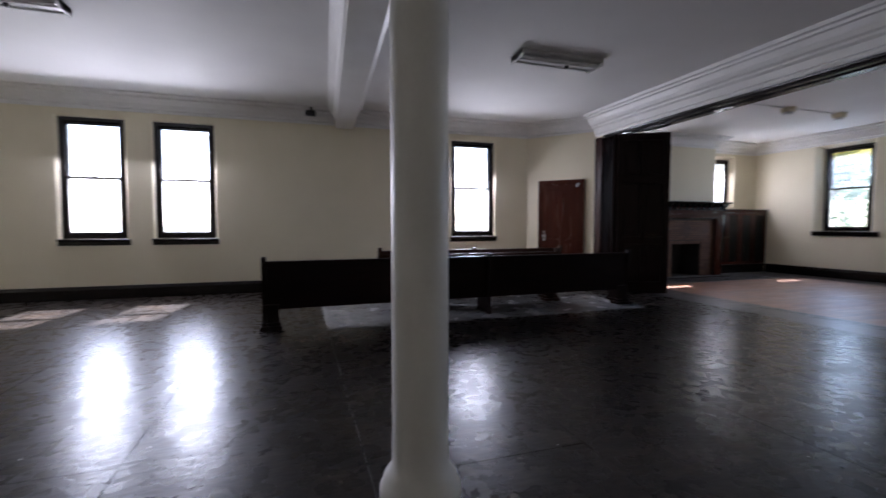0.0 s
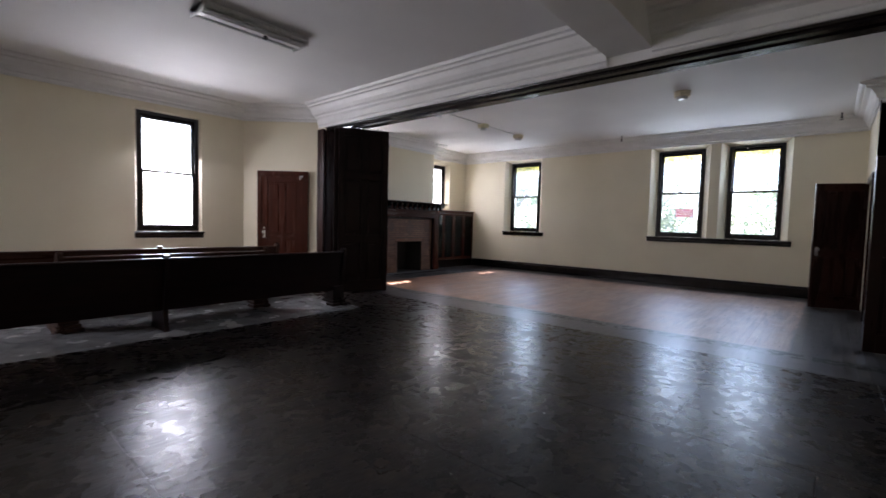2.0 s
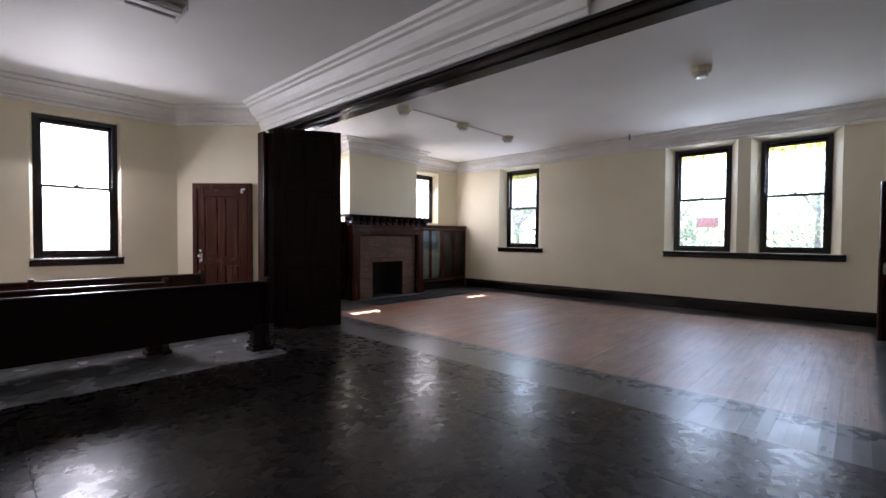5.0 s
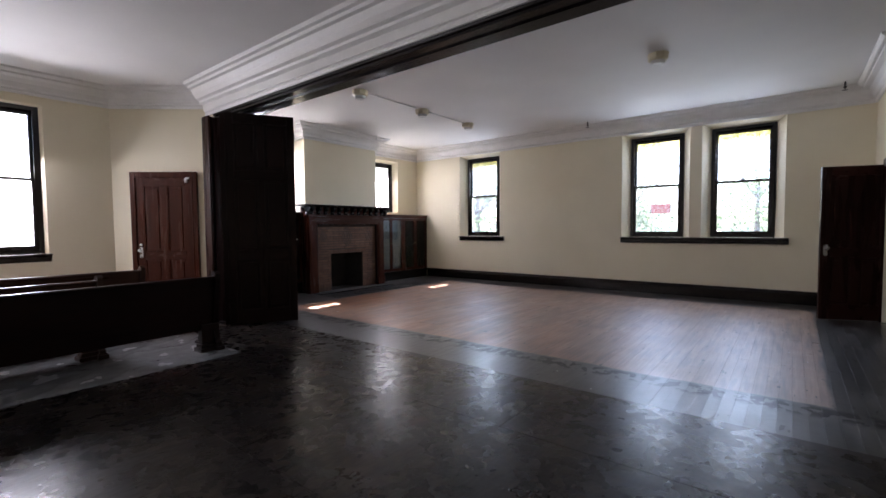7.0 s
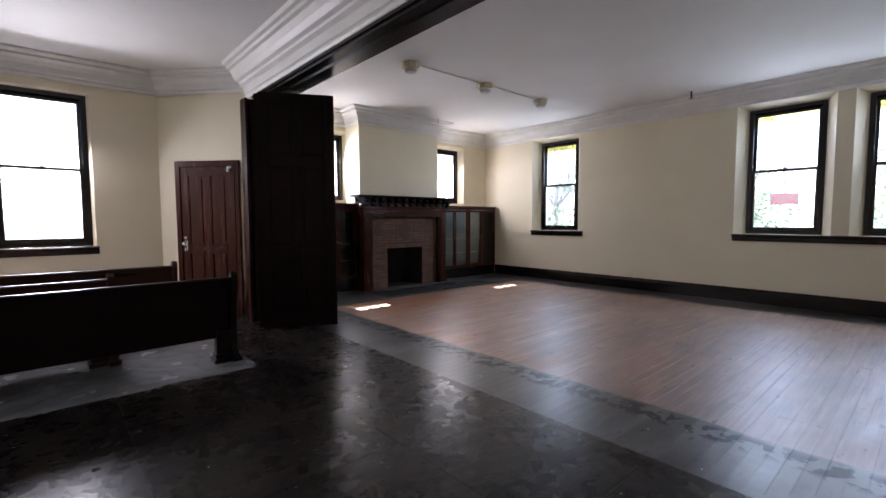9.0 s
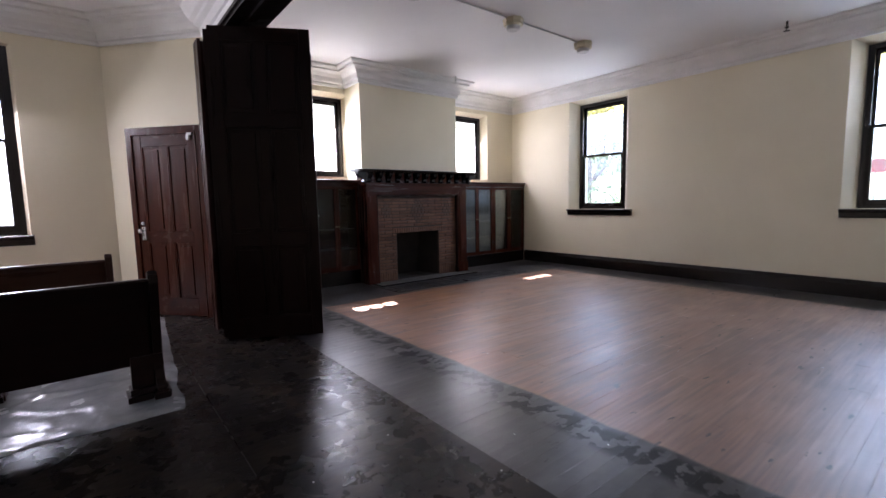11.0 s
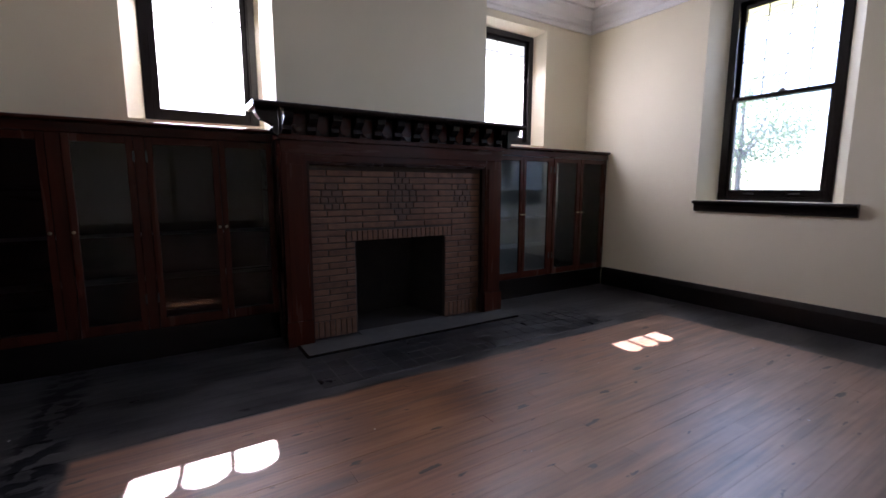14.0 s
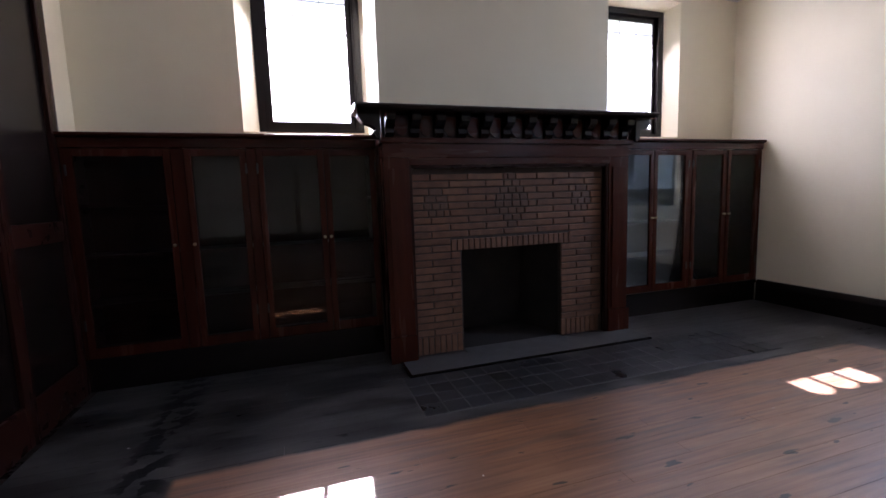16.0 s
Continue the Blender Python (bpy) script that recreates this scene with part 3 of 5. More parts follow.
# ---- windows ----
def window(name, m, w, z0, z1, style, label, sill=None, split=None):
    """A window in an opening: local x along the wall, y outwards, z up; x from 0 to w. style: sash, leaded or opal."""
    win = thing(name, m, label, "window", kind="structure")
    j = 0.055
    frame_bm = boxes((0, j, 0, 0.12, z0, z1), (w - j, w, 0, 0.12, z0, z1), (j, w - j, 0, 0.12, z1 - 0.06, z1), (j, w - j, 0, 0.14, z0, z0 + 0.045),
                     (j, j + 0.014, 0.0, 0.03, z0 + 0.045, z1 - 0.06), (w - j - 0.014, w - j, 0.0, 0.03, z0 + 0.045, z1 - 0.06), bevel=0.004)
    part("window_frame", frame_bm, M_BLACKWOOD, win)
    x0, x1, b0, b1 = j, w - j, z0 + 0.045, z1 - 0.06
    if style == "opal":
        st = 0.05
        part("sash", boxes((x0, x0 + st, 0.035, 0.075, b0, b1), (x1 - st, x1, 0.035, 0.075, b0, b1), (x0 + st, x1 - st, 0.035, 0.075, b0, b0 + 0.06),
                           (x0 + st, x1 - st, 0.035, 0.075, b1 - 0.05, b1), bevel=0.004), M_BLACKWOOD, win)
        gx0, gx1, gz0, gz1 = x0 + st, x1 - st, b0 + 0.06, b1 - 0.05
        n, rim = 3, 0.70
        cw = (gx1 - gx0) / n
        arch_top = gz0 + rim
        for k in range(n):
            cx, r = gx0 + (k + 0.5) * cw, cw / 2 - 0.016
            base = arch_top - r
            arc = [(cx - r, gz0)] + [(cx - r * math.cos(a), base + r * 0.85 * math.sin(a)) for a in [math.pi * q / 12 for q in range(13)]] + [(cx + r, gz0)]
            pane = part("pane", extrude_xz(bmesh.new(), arc, 0.050, 0.054), M_GLASS, win, "clear arched pane")
            pane.visible_shadow = False
            cell = [(gx0 + k * cw, arch_top + 0.02), (gx0 + k * cw, gz0)] + arc + [(gx0 + (k + 1) * cw, gz0), (gx0 + (k + 1) * cw, arch_top + 0.02)]
            part("pane", extrude_xz(bmesh.new(), cell, 0.0505, 0.0535), M_OPAL, win, "milky spandrel pane")
        rows = 3
        hz = (gz1 - arch_top - 0.02) / rows
        for r in range(rows):
            for k in range(n):
                part("pane", boxes((gx0 + k * cw, gx0 + (k + 1) * cw, 0.050, 0.054, arch_top + 0.02 + r * hz, arch_top + 0.02 + (r + 1) * hz)), M_OPAL, win)
        cames = bmesh.new()
        for k in range(1, n):
            box(cames, gx0 + k * cw - 0.003, gx0 + k * cw + 0.003, 0.046, 0.058, arch_top + 0.02, gz1)
        for r in range(rows):
            z = arch_top + 0.02 + r * hz
            box(cames, gx0, gx1, 0.046, 0.058, z - 0.003, z + 0.003)
        part("lead_came", cames, M_LEAD, win)
    else:
        mid = split or (b0 + b1) / 2
        st = 0.048
        up, lo = (0.07, 0.11), (0.02, 0.06)
        part("upper_sash", boxes((x0, x0 + st, *up, mid - 0.02, b1), (x1 - st, x1, *up, mid - 0.02, b1), (x0 + st, x1 - st, *up, b1 - 0.05, b1),
                                 (x0 + st, x1 - st, *up, mid - 0.02, mid + 0.018), bevel=0.004), M_BLACKWOOD, win)
        part("lower_sash", boxes((x0, x0 + st, *lo, b0, mid + 0.02), (x1 - st, x1, *lo, b0, mid + 0.02), (x0 + st, x1 - st, *lo, b0, b0 + 0.065),
                                 (x0 + st, x1 - st, *lo, mid - 0.018, mid + 0.02), bevel=0.004), M_BLACKWOOD, win)
        part("sash_lock", boxes((w / 2 - 0.03, w / 2 + 0.03, 0.03, 0.06, mid + 0.02, mid + 0.035), (w / 2 - 0.012, w / 2 + 0.02, 0.035, 0.055, mid + 0.035, mid + 0.05),
                                bevel=0.003), M_DARK, win)
        for q in (0.3, 0.7):
            part("sash_lift", boxes((w * q - 0.045, w * q + 0.045, 0.008, 0.02, b0 + 0.022, b0 + 0.036), bevel=0.004), M_DARK, win)
        low = part("lower_pane", boxes((x0 + st, x1 - st, 0.038, 0.042, b0 + 0.065, mid - 0.018)), M_GLASS, win)
        low.visible_shadow = False
        gx0, gx1, gz0, gz1 = x0 + st, x1 - st, mid + 0.018, b1 - 0.05
        if style == "leaded":
            band = gz1 - 0.16
            n = 4
            cw = (gx1 - gx0) / n
            for k in range(n):
                p = part("pane", boxes((gx0 + k * cw, gx0 + (k + 1) * cw, 0.088, 0.092, band, gz1)), M_AMBER, win, "pale amber glass pane")
                p.visible_shadow = False
            hz = (band - gz0) / 4
            for r in range(4):
                for k in range(n):
                    p = part("pane", boxes((gx0 + k * cw, gx0 + (k + 1) * cw, 0.088, 0.092, gz0 + r * hz, gz0 + (r + 1) * hz)), M_GLASS, win)
                    p.visible_shadow = False
            cames = bmesh.new()
            for k in range(1, n):
                box(cames, gx0 + k * cw - 0.0035, gx0 + k * cw + 0.0035, 0.085, 0.095, gz0, gz1)
            for z in [gz0 + r * hz for r in range(1, 5)] + [band + 0.05]:
                box(cames, gx0, gx1, 0.085, 0.095, z - 0.0035, z + 0.0035)
            for k in range(n):
                cx, r = gx0 + (k + 0.5) * cw, cw / 2
                q = [(cx - r * math.cos(math.pi * i / 8), band + 0.05 + r * 0.7 * math.sin(math.pi * i / 8)) for i in range(9)]
                for (ax, az), (bx, bz) in zip(q, q[1:]):
                    extrude_xz(cames, [(ax, az - 0.002), (bx, bz - 0.002), (bx, bz + 0.002), (ax, az + 0.002)], 0.086, 0.094)
            part("lead_came", cames, M_LEAD, win)
        else:
            p = part("upper_pane", boxes((gx0, gx1, 0.088, 0.092, gz0, gz1)), M_GLASS, win)
            p.visible_shadow = False
    if sill:
        s0, s1, front = sill
        bm = bmesh.new()
        extrude_yz(bm, [(0.0, z0 - 0.002), (front, z0 - 0.002), (front - 0.012, z0 - 0.012), (front - 0.008, z0 - 0.032), (front + 0.02, z0 - 0.038), (front + 0.03, z0 - 0.045),
                        (front + 0.03, z0 - 0.10), (front + 0.045, z0 - 0.115), (0.0 if front > -0.1 else front + 0.09, z0 - 0.115), (0.0 if front > -0.1 else front + 0.09, z0 - 0.03), (0.0, z0 - 0.03)], s0, s1)
        part("window_sill", bm, M_BLACKWOOD, win)
    return win


# East windows look out along +x: local x runs from north to south
def facing_east(y_top, x):
    return Matrix.Translation((x, y_top, 0)) @ Matrix.Rotation(-math.pi / 2, 4, "Z")


EFX = EX + 0.18
for k, (y0, y1) in enumerate(EW):
    sill = {0: (-0.125, y1 - y0 + 0.245, -0.245), 1: (-0.135, 1.435 + y1 - y0 + 0.20, -0.245)}.get(k)
    window("window_%d" % (k + 1), facing_east(y1, EFX), y1 - y0, 1.12, 3.13, "leaded",
           "dark wooden sash window with leaded upper panes", sill, 2.14)
for k, (x0, x1) in enumerate(NW):
    window("window_%d" % (k + 4), pose(x0, NY + 0.045, 0), x1 - x0, 1.03, 3.06, "sash", "dark wooden double-hung sash window in the cream wall",
           (-0.05, x1 - x0 + 0.06, -0.10), 2.06)
for k, (x0, x1) in enumerate(FW):
    window("window_%d" % (k + 7), pose(x0, FY + 0.11, 0), x1 - x0, 1.76, 3.05, "opal", "fixed leaded window above the bookcase")


# ---- doors ----
def panel_leaf(parent, w, h, rows, cols, thick=0.045, stile=0.11, rail=0.13, wood=None, wood_x=None):
    """Stiles, rails and sunk panels of a door leaf: x 0..w, y 0..thick, z 0..h. rows: heights of the panels from the floor up, as shares."""
    wood, wood_x = wood or M_WOOD, wood_x or M_WOODX
    mid = stile * 0.8
    cell = (w - 2 * stile - (cols - 1) * mid) / cols
    free = h - rail * (len(rows) + 1) - 0.08
    for x0, x1 in [(0, stile), (w - stile, w)]:
        part("stile", boxes((x0, x1, 0, thick, 0, h), bevel=0.004), wood, parent)
    z = rail + 0.08
    part("rail", boxes((stile, w - stile, 0, thick, 0, z), bevel=0.003), wood_x, parent)
    for r, share in enumerate(rows):
        ph = free * share
        for c in range(cols):
            x0 = stile + c * (cell + mid)
            bm = boxes((x0, x0 + cell, thick * 0.32, thick * 0.68, z, z + ph))
            box(bm, x0 + 0.045, x0 + cell - 0.045, thick * 0.12, thick * 0.88, z + 0.045, z + ph - 0.045, bevel=0.007)
            for a, b_, c0, d in ((x0, x0 + 0.016, z, z + ph), (x0 + cell - 0.016, x0 + cell, z, z + ph), (x0 + 0.016, x0 + cell - 0.016, z, z + 0.016),
                                 (x0 + 0.016, x0 + cell - 0.016, z + ph - 0.016, z + ph)):
                box(bm, a, b_, thick * 0.06, thick * 0.94, c0, d, bevel=0.004)
            part("panel", bm, wood, parent)
            if c:
                part("muntin", boxes((x0 - mid, x0, 0, thick, z, z + ph), bevel=0.003), wood, parent)
        z += ph
        part("rail", boxes((stile, w - stile, 0, thick, z, z + rail if r < len(rows) - 1 else h), bevel=0.003), wood_x, parent)
        z += rail


def knob(parent, x, z, thick=0.045, mat_=None):
    mat_ = mat_ or M_METAL
    for side, y in ((-1, 0.0), (1, thick)):
        bm = bmesh.new()
        lathe(bm, [(0.028, 0), (0.028, 0.006), (0.012, 0.012), (0.011, 0.03), (0.024, 0.038), (0.029, 0.05), (0.024, 0.062), (0.008, 0.068)], steps=16)
        bmesh.ops.transform(bm, matrix=Matrix.Translation((x, y, z)) @ Matrix.Rotation(math.pi / 2 * (1 if side < 0 else -1), 4, "X"), verts=bm.verts)
        part("door_knob", bm, mat_, parent, "worn metal knob")
    part("lock_plate", boxes((x - 0.025, x + 0.025, -0.003, 0.0, z - 0.11, z + 0.05), bevel=0.001), mat_, parent)


# Closed four-panel door in the chamfer
a, c = Vector((-1.306, 2.344)), Vector((-0.654, 1.594))
way = (c - a).normalized()
ang = math.atan2(way.y, way.x)
door = thing("door_1", Matrix.Translation((a.x, a.y, 0)) @ Matrix.Rotation(ang, 4, "Z"), "closed dark mahogany four-panel door in the cream wall", "door", kind="structure")
W_ = (c - a).length
part("casing", boxes((0, 0.075, -0.058, 0.01, 0, 2.235), (W_ - 0.075, W_, -0.058, 0.01, 0, 2.235), (0.075, W_ - 0.075, -0.058, 0.01, 2.155, 2.235),
                     (0.06, 0.078, -0.064, 0.0, 0, 2.165), (W_ - 0.078, W_ - 0.06, -0.064, 0.0, 0, 2.165), (0.06, W_ - 0.06, -0.064, 0.0, 2.147, 2.165), bevel=0.004),
     M_DOOR, door)
leaf = tagged(new("door_leaf"), "dark varnished four-panel leaf")
leaf.parent = door
leaf.location = (0.078, -0.047, 0.01)
panel_leaf(leaf, W_ - 0.156, 2.137, (0.40, 0.60), 2, wood=M_DOOR, wood_x=M_DOORX)
knob(leaf, 0.055, 1.02, mat_=M_STEEL)
part("dead_lock", lathe(bmesh.new(), [(0.02, 0), (0.02, 0.01), (0.012, 0.014)], steps=14), M_STEEL, door).matrix_local = \
    Matrix.Translation((0.133, -0.048, 1.12)) @ Matrix.Rotation(math.pi / 2, 4, "X")
part("door_stop", boxes((W_ - 0.17, W_ - 0.135, -0.075, -0.047, 2.07, 2.13), (W_ - 0.16, W_ - 0.10, -0.075, -0.058, 2.12, 2.15), bevel=0.003), M_FIX, door)

# Open door near the south-east corner
hinge, tip = Vector((4.66, -6.63)), Vector((4.42, -5.98))
d = hinge - tip
door2 = thing("door_2", Matrix.Translation((tip.x, tip.y, 0.012)) @ Matrix.Rotation(math.atan2(d.y, d.x), 4, "Z"), "open dark panelled door with a steel knob", "door", kind="structure")
panel_leaf(door2, d.length + 0.1, 2.13, (0.40, 0.60), 2)
knob(door2, 0.06, 1.0, mat_=M_STEEL)
tagged(part("door_casing", boxes((3.64, 3.72, -6.65, -6.62, 0, 2.22), (4.66, 4.74, -6.65, -6.62, 0, 2.22), (3.72, 4.66, -6.65, -6.62, 2.12, 2.22), bevel=0.004),
            M_WOOD, None, "dark wooden casing of the corner doorway", "structure"), category="door casing")
part("closet_back", boxes((3.3, 5.1, -8.2, -8.1, 0, 2.4)), M_WALL, None, "plain wall behind the corner doorway", "structure")

# Folding partition leaves, stacked at the north jamb and one at the south end
def folding(p, q, h, label, rows=(0.30, 0.42, 0.28)):
    p, q = Vector(p), Vector(q)
    d = q - p
    t = thing("folding_door", Matrix.Translation((p.x, p.y, 0.012)) @ Matrix.Rotation(math.atan2(d.y, d.x), 4, "Z"), label, "folding door", "folding partition leaves")
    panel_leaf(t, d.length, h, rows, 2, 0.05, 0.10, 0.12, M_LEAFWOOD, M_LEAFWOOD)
    for z in (0.3, 1.5, 2.6):
        part("hinge", boxes((d.length - 0.004, d.length + 0.006, 0.004, 0.046, z, z + 0.11), bevel=0.002), M_DARK, t)
    part("flush_bolt", boxes((d.length - 0.001, d.length + 0.014, 0.018, 0.034, 1.17, 1.19), bevel=0.003), M_STEEL, t)
    return t


n_ = Vector((0.49, 0.87))
f0, f1 = Vector((-0.79, 0.425)), Vector((0.0, 0.0))
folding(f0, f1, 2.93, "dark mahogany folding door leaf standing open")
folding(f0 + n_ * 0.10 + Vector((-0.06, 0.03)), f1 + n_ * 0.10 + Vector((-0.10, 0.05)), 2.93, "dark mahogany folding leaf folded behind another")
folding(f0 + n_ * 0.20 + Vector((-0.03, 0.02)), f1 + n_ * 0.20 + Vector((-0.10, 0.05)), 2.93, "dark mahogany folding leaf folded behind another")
folding((1.24, -7.30), (1.16, -6.53), 2.12, "dark wooden folding screen leaf by the south end", (0.5, 0.5))


# ---- fireplace ----
fp = thing("fireplace", pose(0, 0, 0), "tan roman brick fireplace with dark carved wooden mantel", "fireplace")
BX0, BX1, BZ, BY = 1.885, 3.605, 1.445, 2.168
OX0, OX1, OZ = 2.292, 3.185, 0.80
part("brick_backing", boxes((BX0 - 0.02, OX0 + 0.004, BY + 0.008, 2.249, 0, BZ + 0.02), (OX1 - 0.004, BX1 + 0.02, BY + 0.008, 2.249, 0, BZ + 0.02),
                            (OX0 + 0.004, OX1 - 0.004, BY + 0.008, 2.249, OZ + 0.004, BZ + 0.02)), M_MORTAR, fp, "recessed dark mortar")
fb = bmesh.new()
for q in ([(OX0, 2.2, 0), (OX0 + 0.12, 2.72, 0), (OX0 + 0.12, 2.72, 0.95), (OX0, 2.2, 0.95)], [(OX1, 2.2, 0), (OX1 - 0.12, 2.72, 0), (OX1 - 0.12, 2.72, 0.95), (OX1, 2.2, 0.95)],
          [(OX0 + 0.12, 2.72, 0), (OX1 - 0.12, 2.72, 0), (OX1 - 0.12, 2.6, 0.95), (OX0 + 0.12, 2.6, 0.95)], [(OX0, 2.2, 0.004), (OX1, 2.2, 0.004), (OX1 - 0.12, 2.72, 0.004), (OX0 + 0.12, 2.72, 0.004)],
          [(OX0, 2.255, 0.93), (OX1, 2.255, 0.93), (OX1 - 0.12, 2.72, 0.93), (OX0 + 0.12, 2.72, 0.93)]):
    fb.faces.new([fb.verts.new(p) for p in q])
part("firebox", fb, M_SOOT, fp, "soot-blackened firebox")
SX0, SX1, MY = 1.70, 3.80, 2.10
for q0, q1, o0, o1 in ((SX0, BX0, 0.012, 0.006), (BX1, SX1, 0.006, 0.012)):
    pil = part("pilaster", boxes((q0, q1, MY, 2.249, 0, 1.50), bevel=0.004), M_DOOR, fp)
    part("raised_panel", boxes((q0 + 0.03, q1 - 0.03, MY - 0.012, MY, 0.22, 1.42), bevel=0.004), M_DOOR, pil)
    part("plinth", boxes((q0 - o0, q1 + o1, MY - 0.02, MY, 0, 0.20), bevel=0.004), M_DOOR, pil)
part("mantel_side", boxes((SX0, 1.719, 2.249, 2.40, 0, 1.80), bevel=0.004), M_WOOD, fp)
part("inner_moulding", boxes((BX0, BX0 + 0.022, MY + 0.01, BY, 0, BZ), (BX1 - 0.022, BX1, MY + 0.01, BY, 0, BZ), (BX0 + 0.022, BX1 - 0.022, MY + 0.01, BY, BZ - 0.02, BZ), bevel=0.005), M_WOOD, fp)
part("lower_rail", boxes((BX0, BX1, MY, 2.249, BZ, 1.50), bevel=0.004), M_DOORX, fp)
part("frieze", boxes((SX0, SX1, MY - 0.006, 2.249, 1.50, 1.60), bevel=0.004), M_DOORX, fp)
part("moulding", boxes((SX0 - 0.02, SX1 + 0.02, MY - 0.03, 2.249, 1.60, 1.635), bevel=0.004), M_DOORX, fp)
part("upper_rail", boxes((SX0, SX1, MY + 0.03, 2.249, 1.635, 1.80), bevel=0.004), M_WOODX, fp)
bm = bmesh.new()
extrude_yz(bm, [(2.249, 1.80), (1.96, 1.80), (1.94, 1.812), (1.935, 1.828), (1.945, 1.84), (2.249, 1.845)], 1.50, 3.96)
part("mantel_shelf", bm, M_BLACKWOOD, fp, "dark overhanging mantel shelf")
count = 12
for k in range(count):
    cx = SX0 + 0.05 + (SX1 - SX0 - 0.10) * k / (count - 1)
    bm = bmesh.new()
    extrude_yz(bm, [(MY + 0.03, 1.64), (MY + 0.0, 1.645), (MY - 0.02, 1.67), (MY - 0.015, 1.70), (MY - 0.05, 1.72), (MY - 0.085, 1.75), (MY - 0.09, 1.785), (MY - 0.11, 1.80), (MY + 0.03, 1.80)],
               cx - 0.032, cx + 0.032)
    part("corbel", bm, M_BLACKWOOD, fp)
    if k < count - 1:
        gx = cx + (SX1 - SX0 - 0.10) / (count - 1) / 2
        r = 0.045
        out = [(gx - r, 1.775), (gx - r, 1.70), (gx - r * 0.55, 1.665), (gx, 1.65), (gx + r * 0.55, 1.665), (gx + r, 1.70), (gx + r, 1.775), (gx, 1.79)]
        # paler, redder wood: the light the shields catch is put into their colour
        part("shield", extrude_xz(bmesh.new(), out, MY + 0.006, MY + 0.03), M_DOORX, fp, "carved shield between the corbels")
for sx in (-1, 1):
    x = SX0 - 0.02 if sx < 0 else SX1 + 0.02
    bm = bmesh.new()
    prof = [(0, 1.62), (0.03, 1.63), (0.05, 1.66), (0.03, 1.69), (0.06, 1.71), (0.12, 1.73), (0.15, 1.77), (0.15, 1.80), (0, 1.80)]
    extrude_xz(bm, [(x + sx * p, z) for p, z in prof], MY - 0.06, MY + 0.03)
    part("end_bracket", bm, M_BLACKWOOD, fp)

hearth = thing("hearth", pose(0, 0, 0), "smooth grey cement hearth slab edged with dark wood", "hearth")
part("slab", boxes((1.775, 3.80, 1.815, MY - 0.022, -0.02, 0.009), (OX0, OX1, MY - 0.022, 2.19, -0.02, 0.007), bevel=0.003), M_HEARTH, hearth)
part("edging", boxes((1.755, 1.774, 1.795, MY - 0.022, -0.02, 0.013), (1.774, 3.80, 1.795, 1.814, -0.02, 0.013), bevel=0.003), M_BLACKWOOD, hearth, "dark wooden edging strip")

# Dark square tiles let into the boards before the hearth
apron = thing("hearth_apron", pose(0, 0, 0), "worn black floor tiles laid in rows before the hearth", "tiles")
part("bed", boxes((1.70, 4.50, 1.24, 1.785, -0.01, 0.0025)), M_HEARTH, apron)
for r in range(4):
    for c in range(20):
        x0, y0 = 1.705 + c * 0.1395, 1.245 + r * 0.1345
        part("tile", boxes((x0, x0 + 0.129, y0, y0 + 0.124, 0.001, 0.0045 + random.uniform(0, 0.0015)), bevel=0.001), M_TILE, apron)


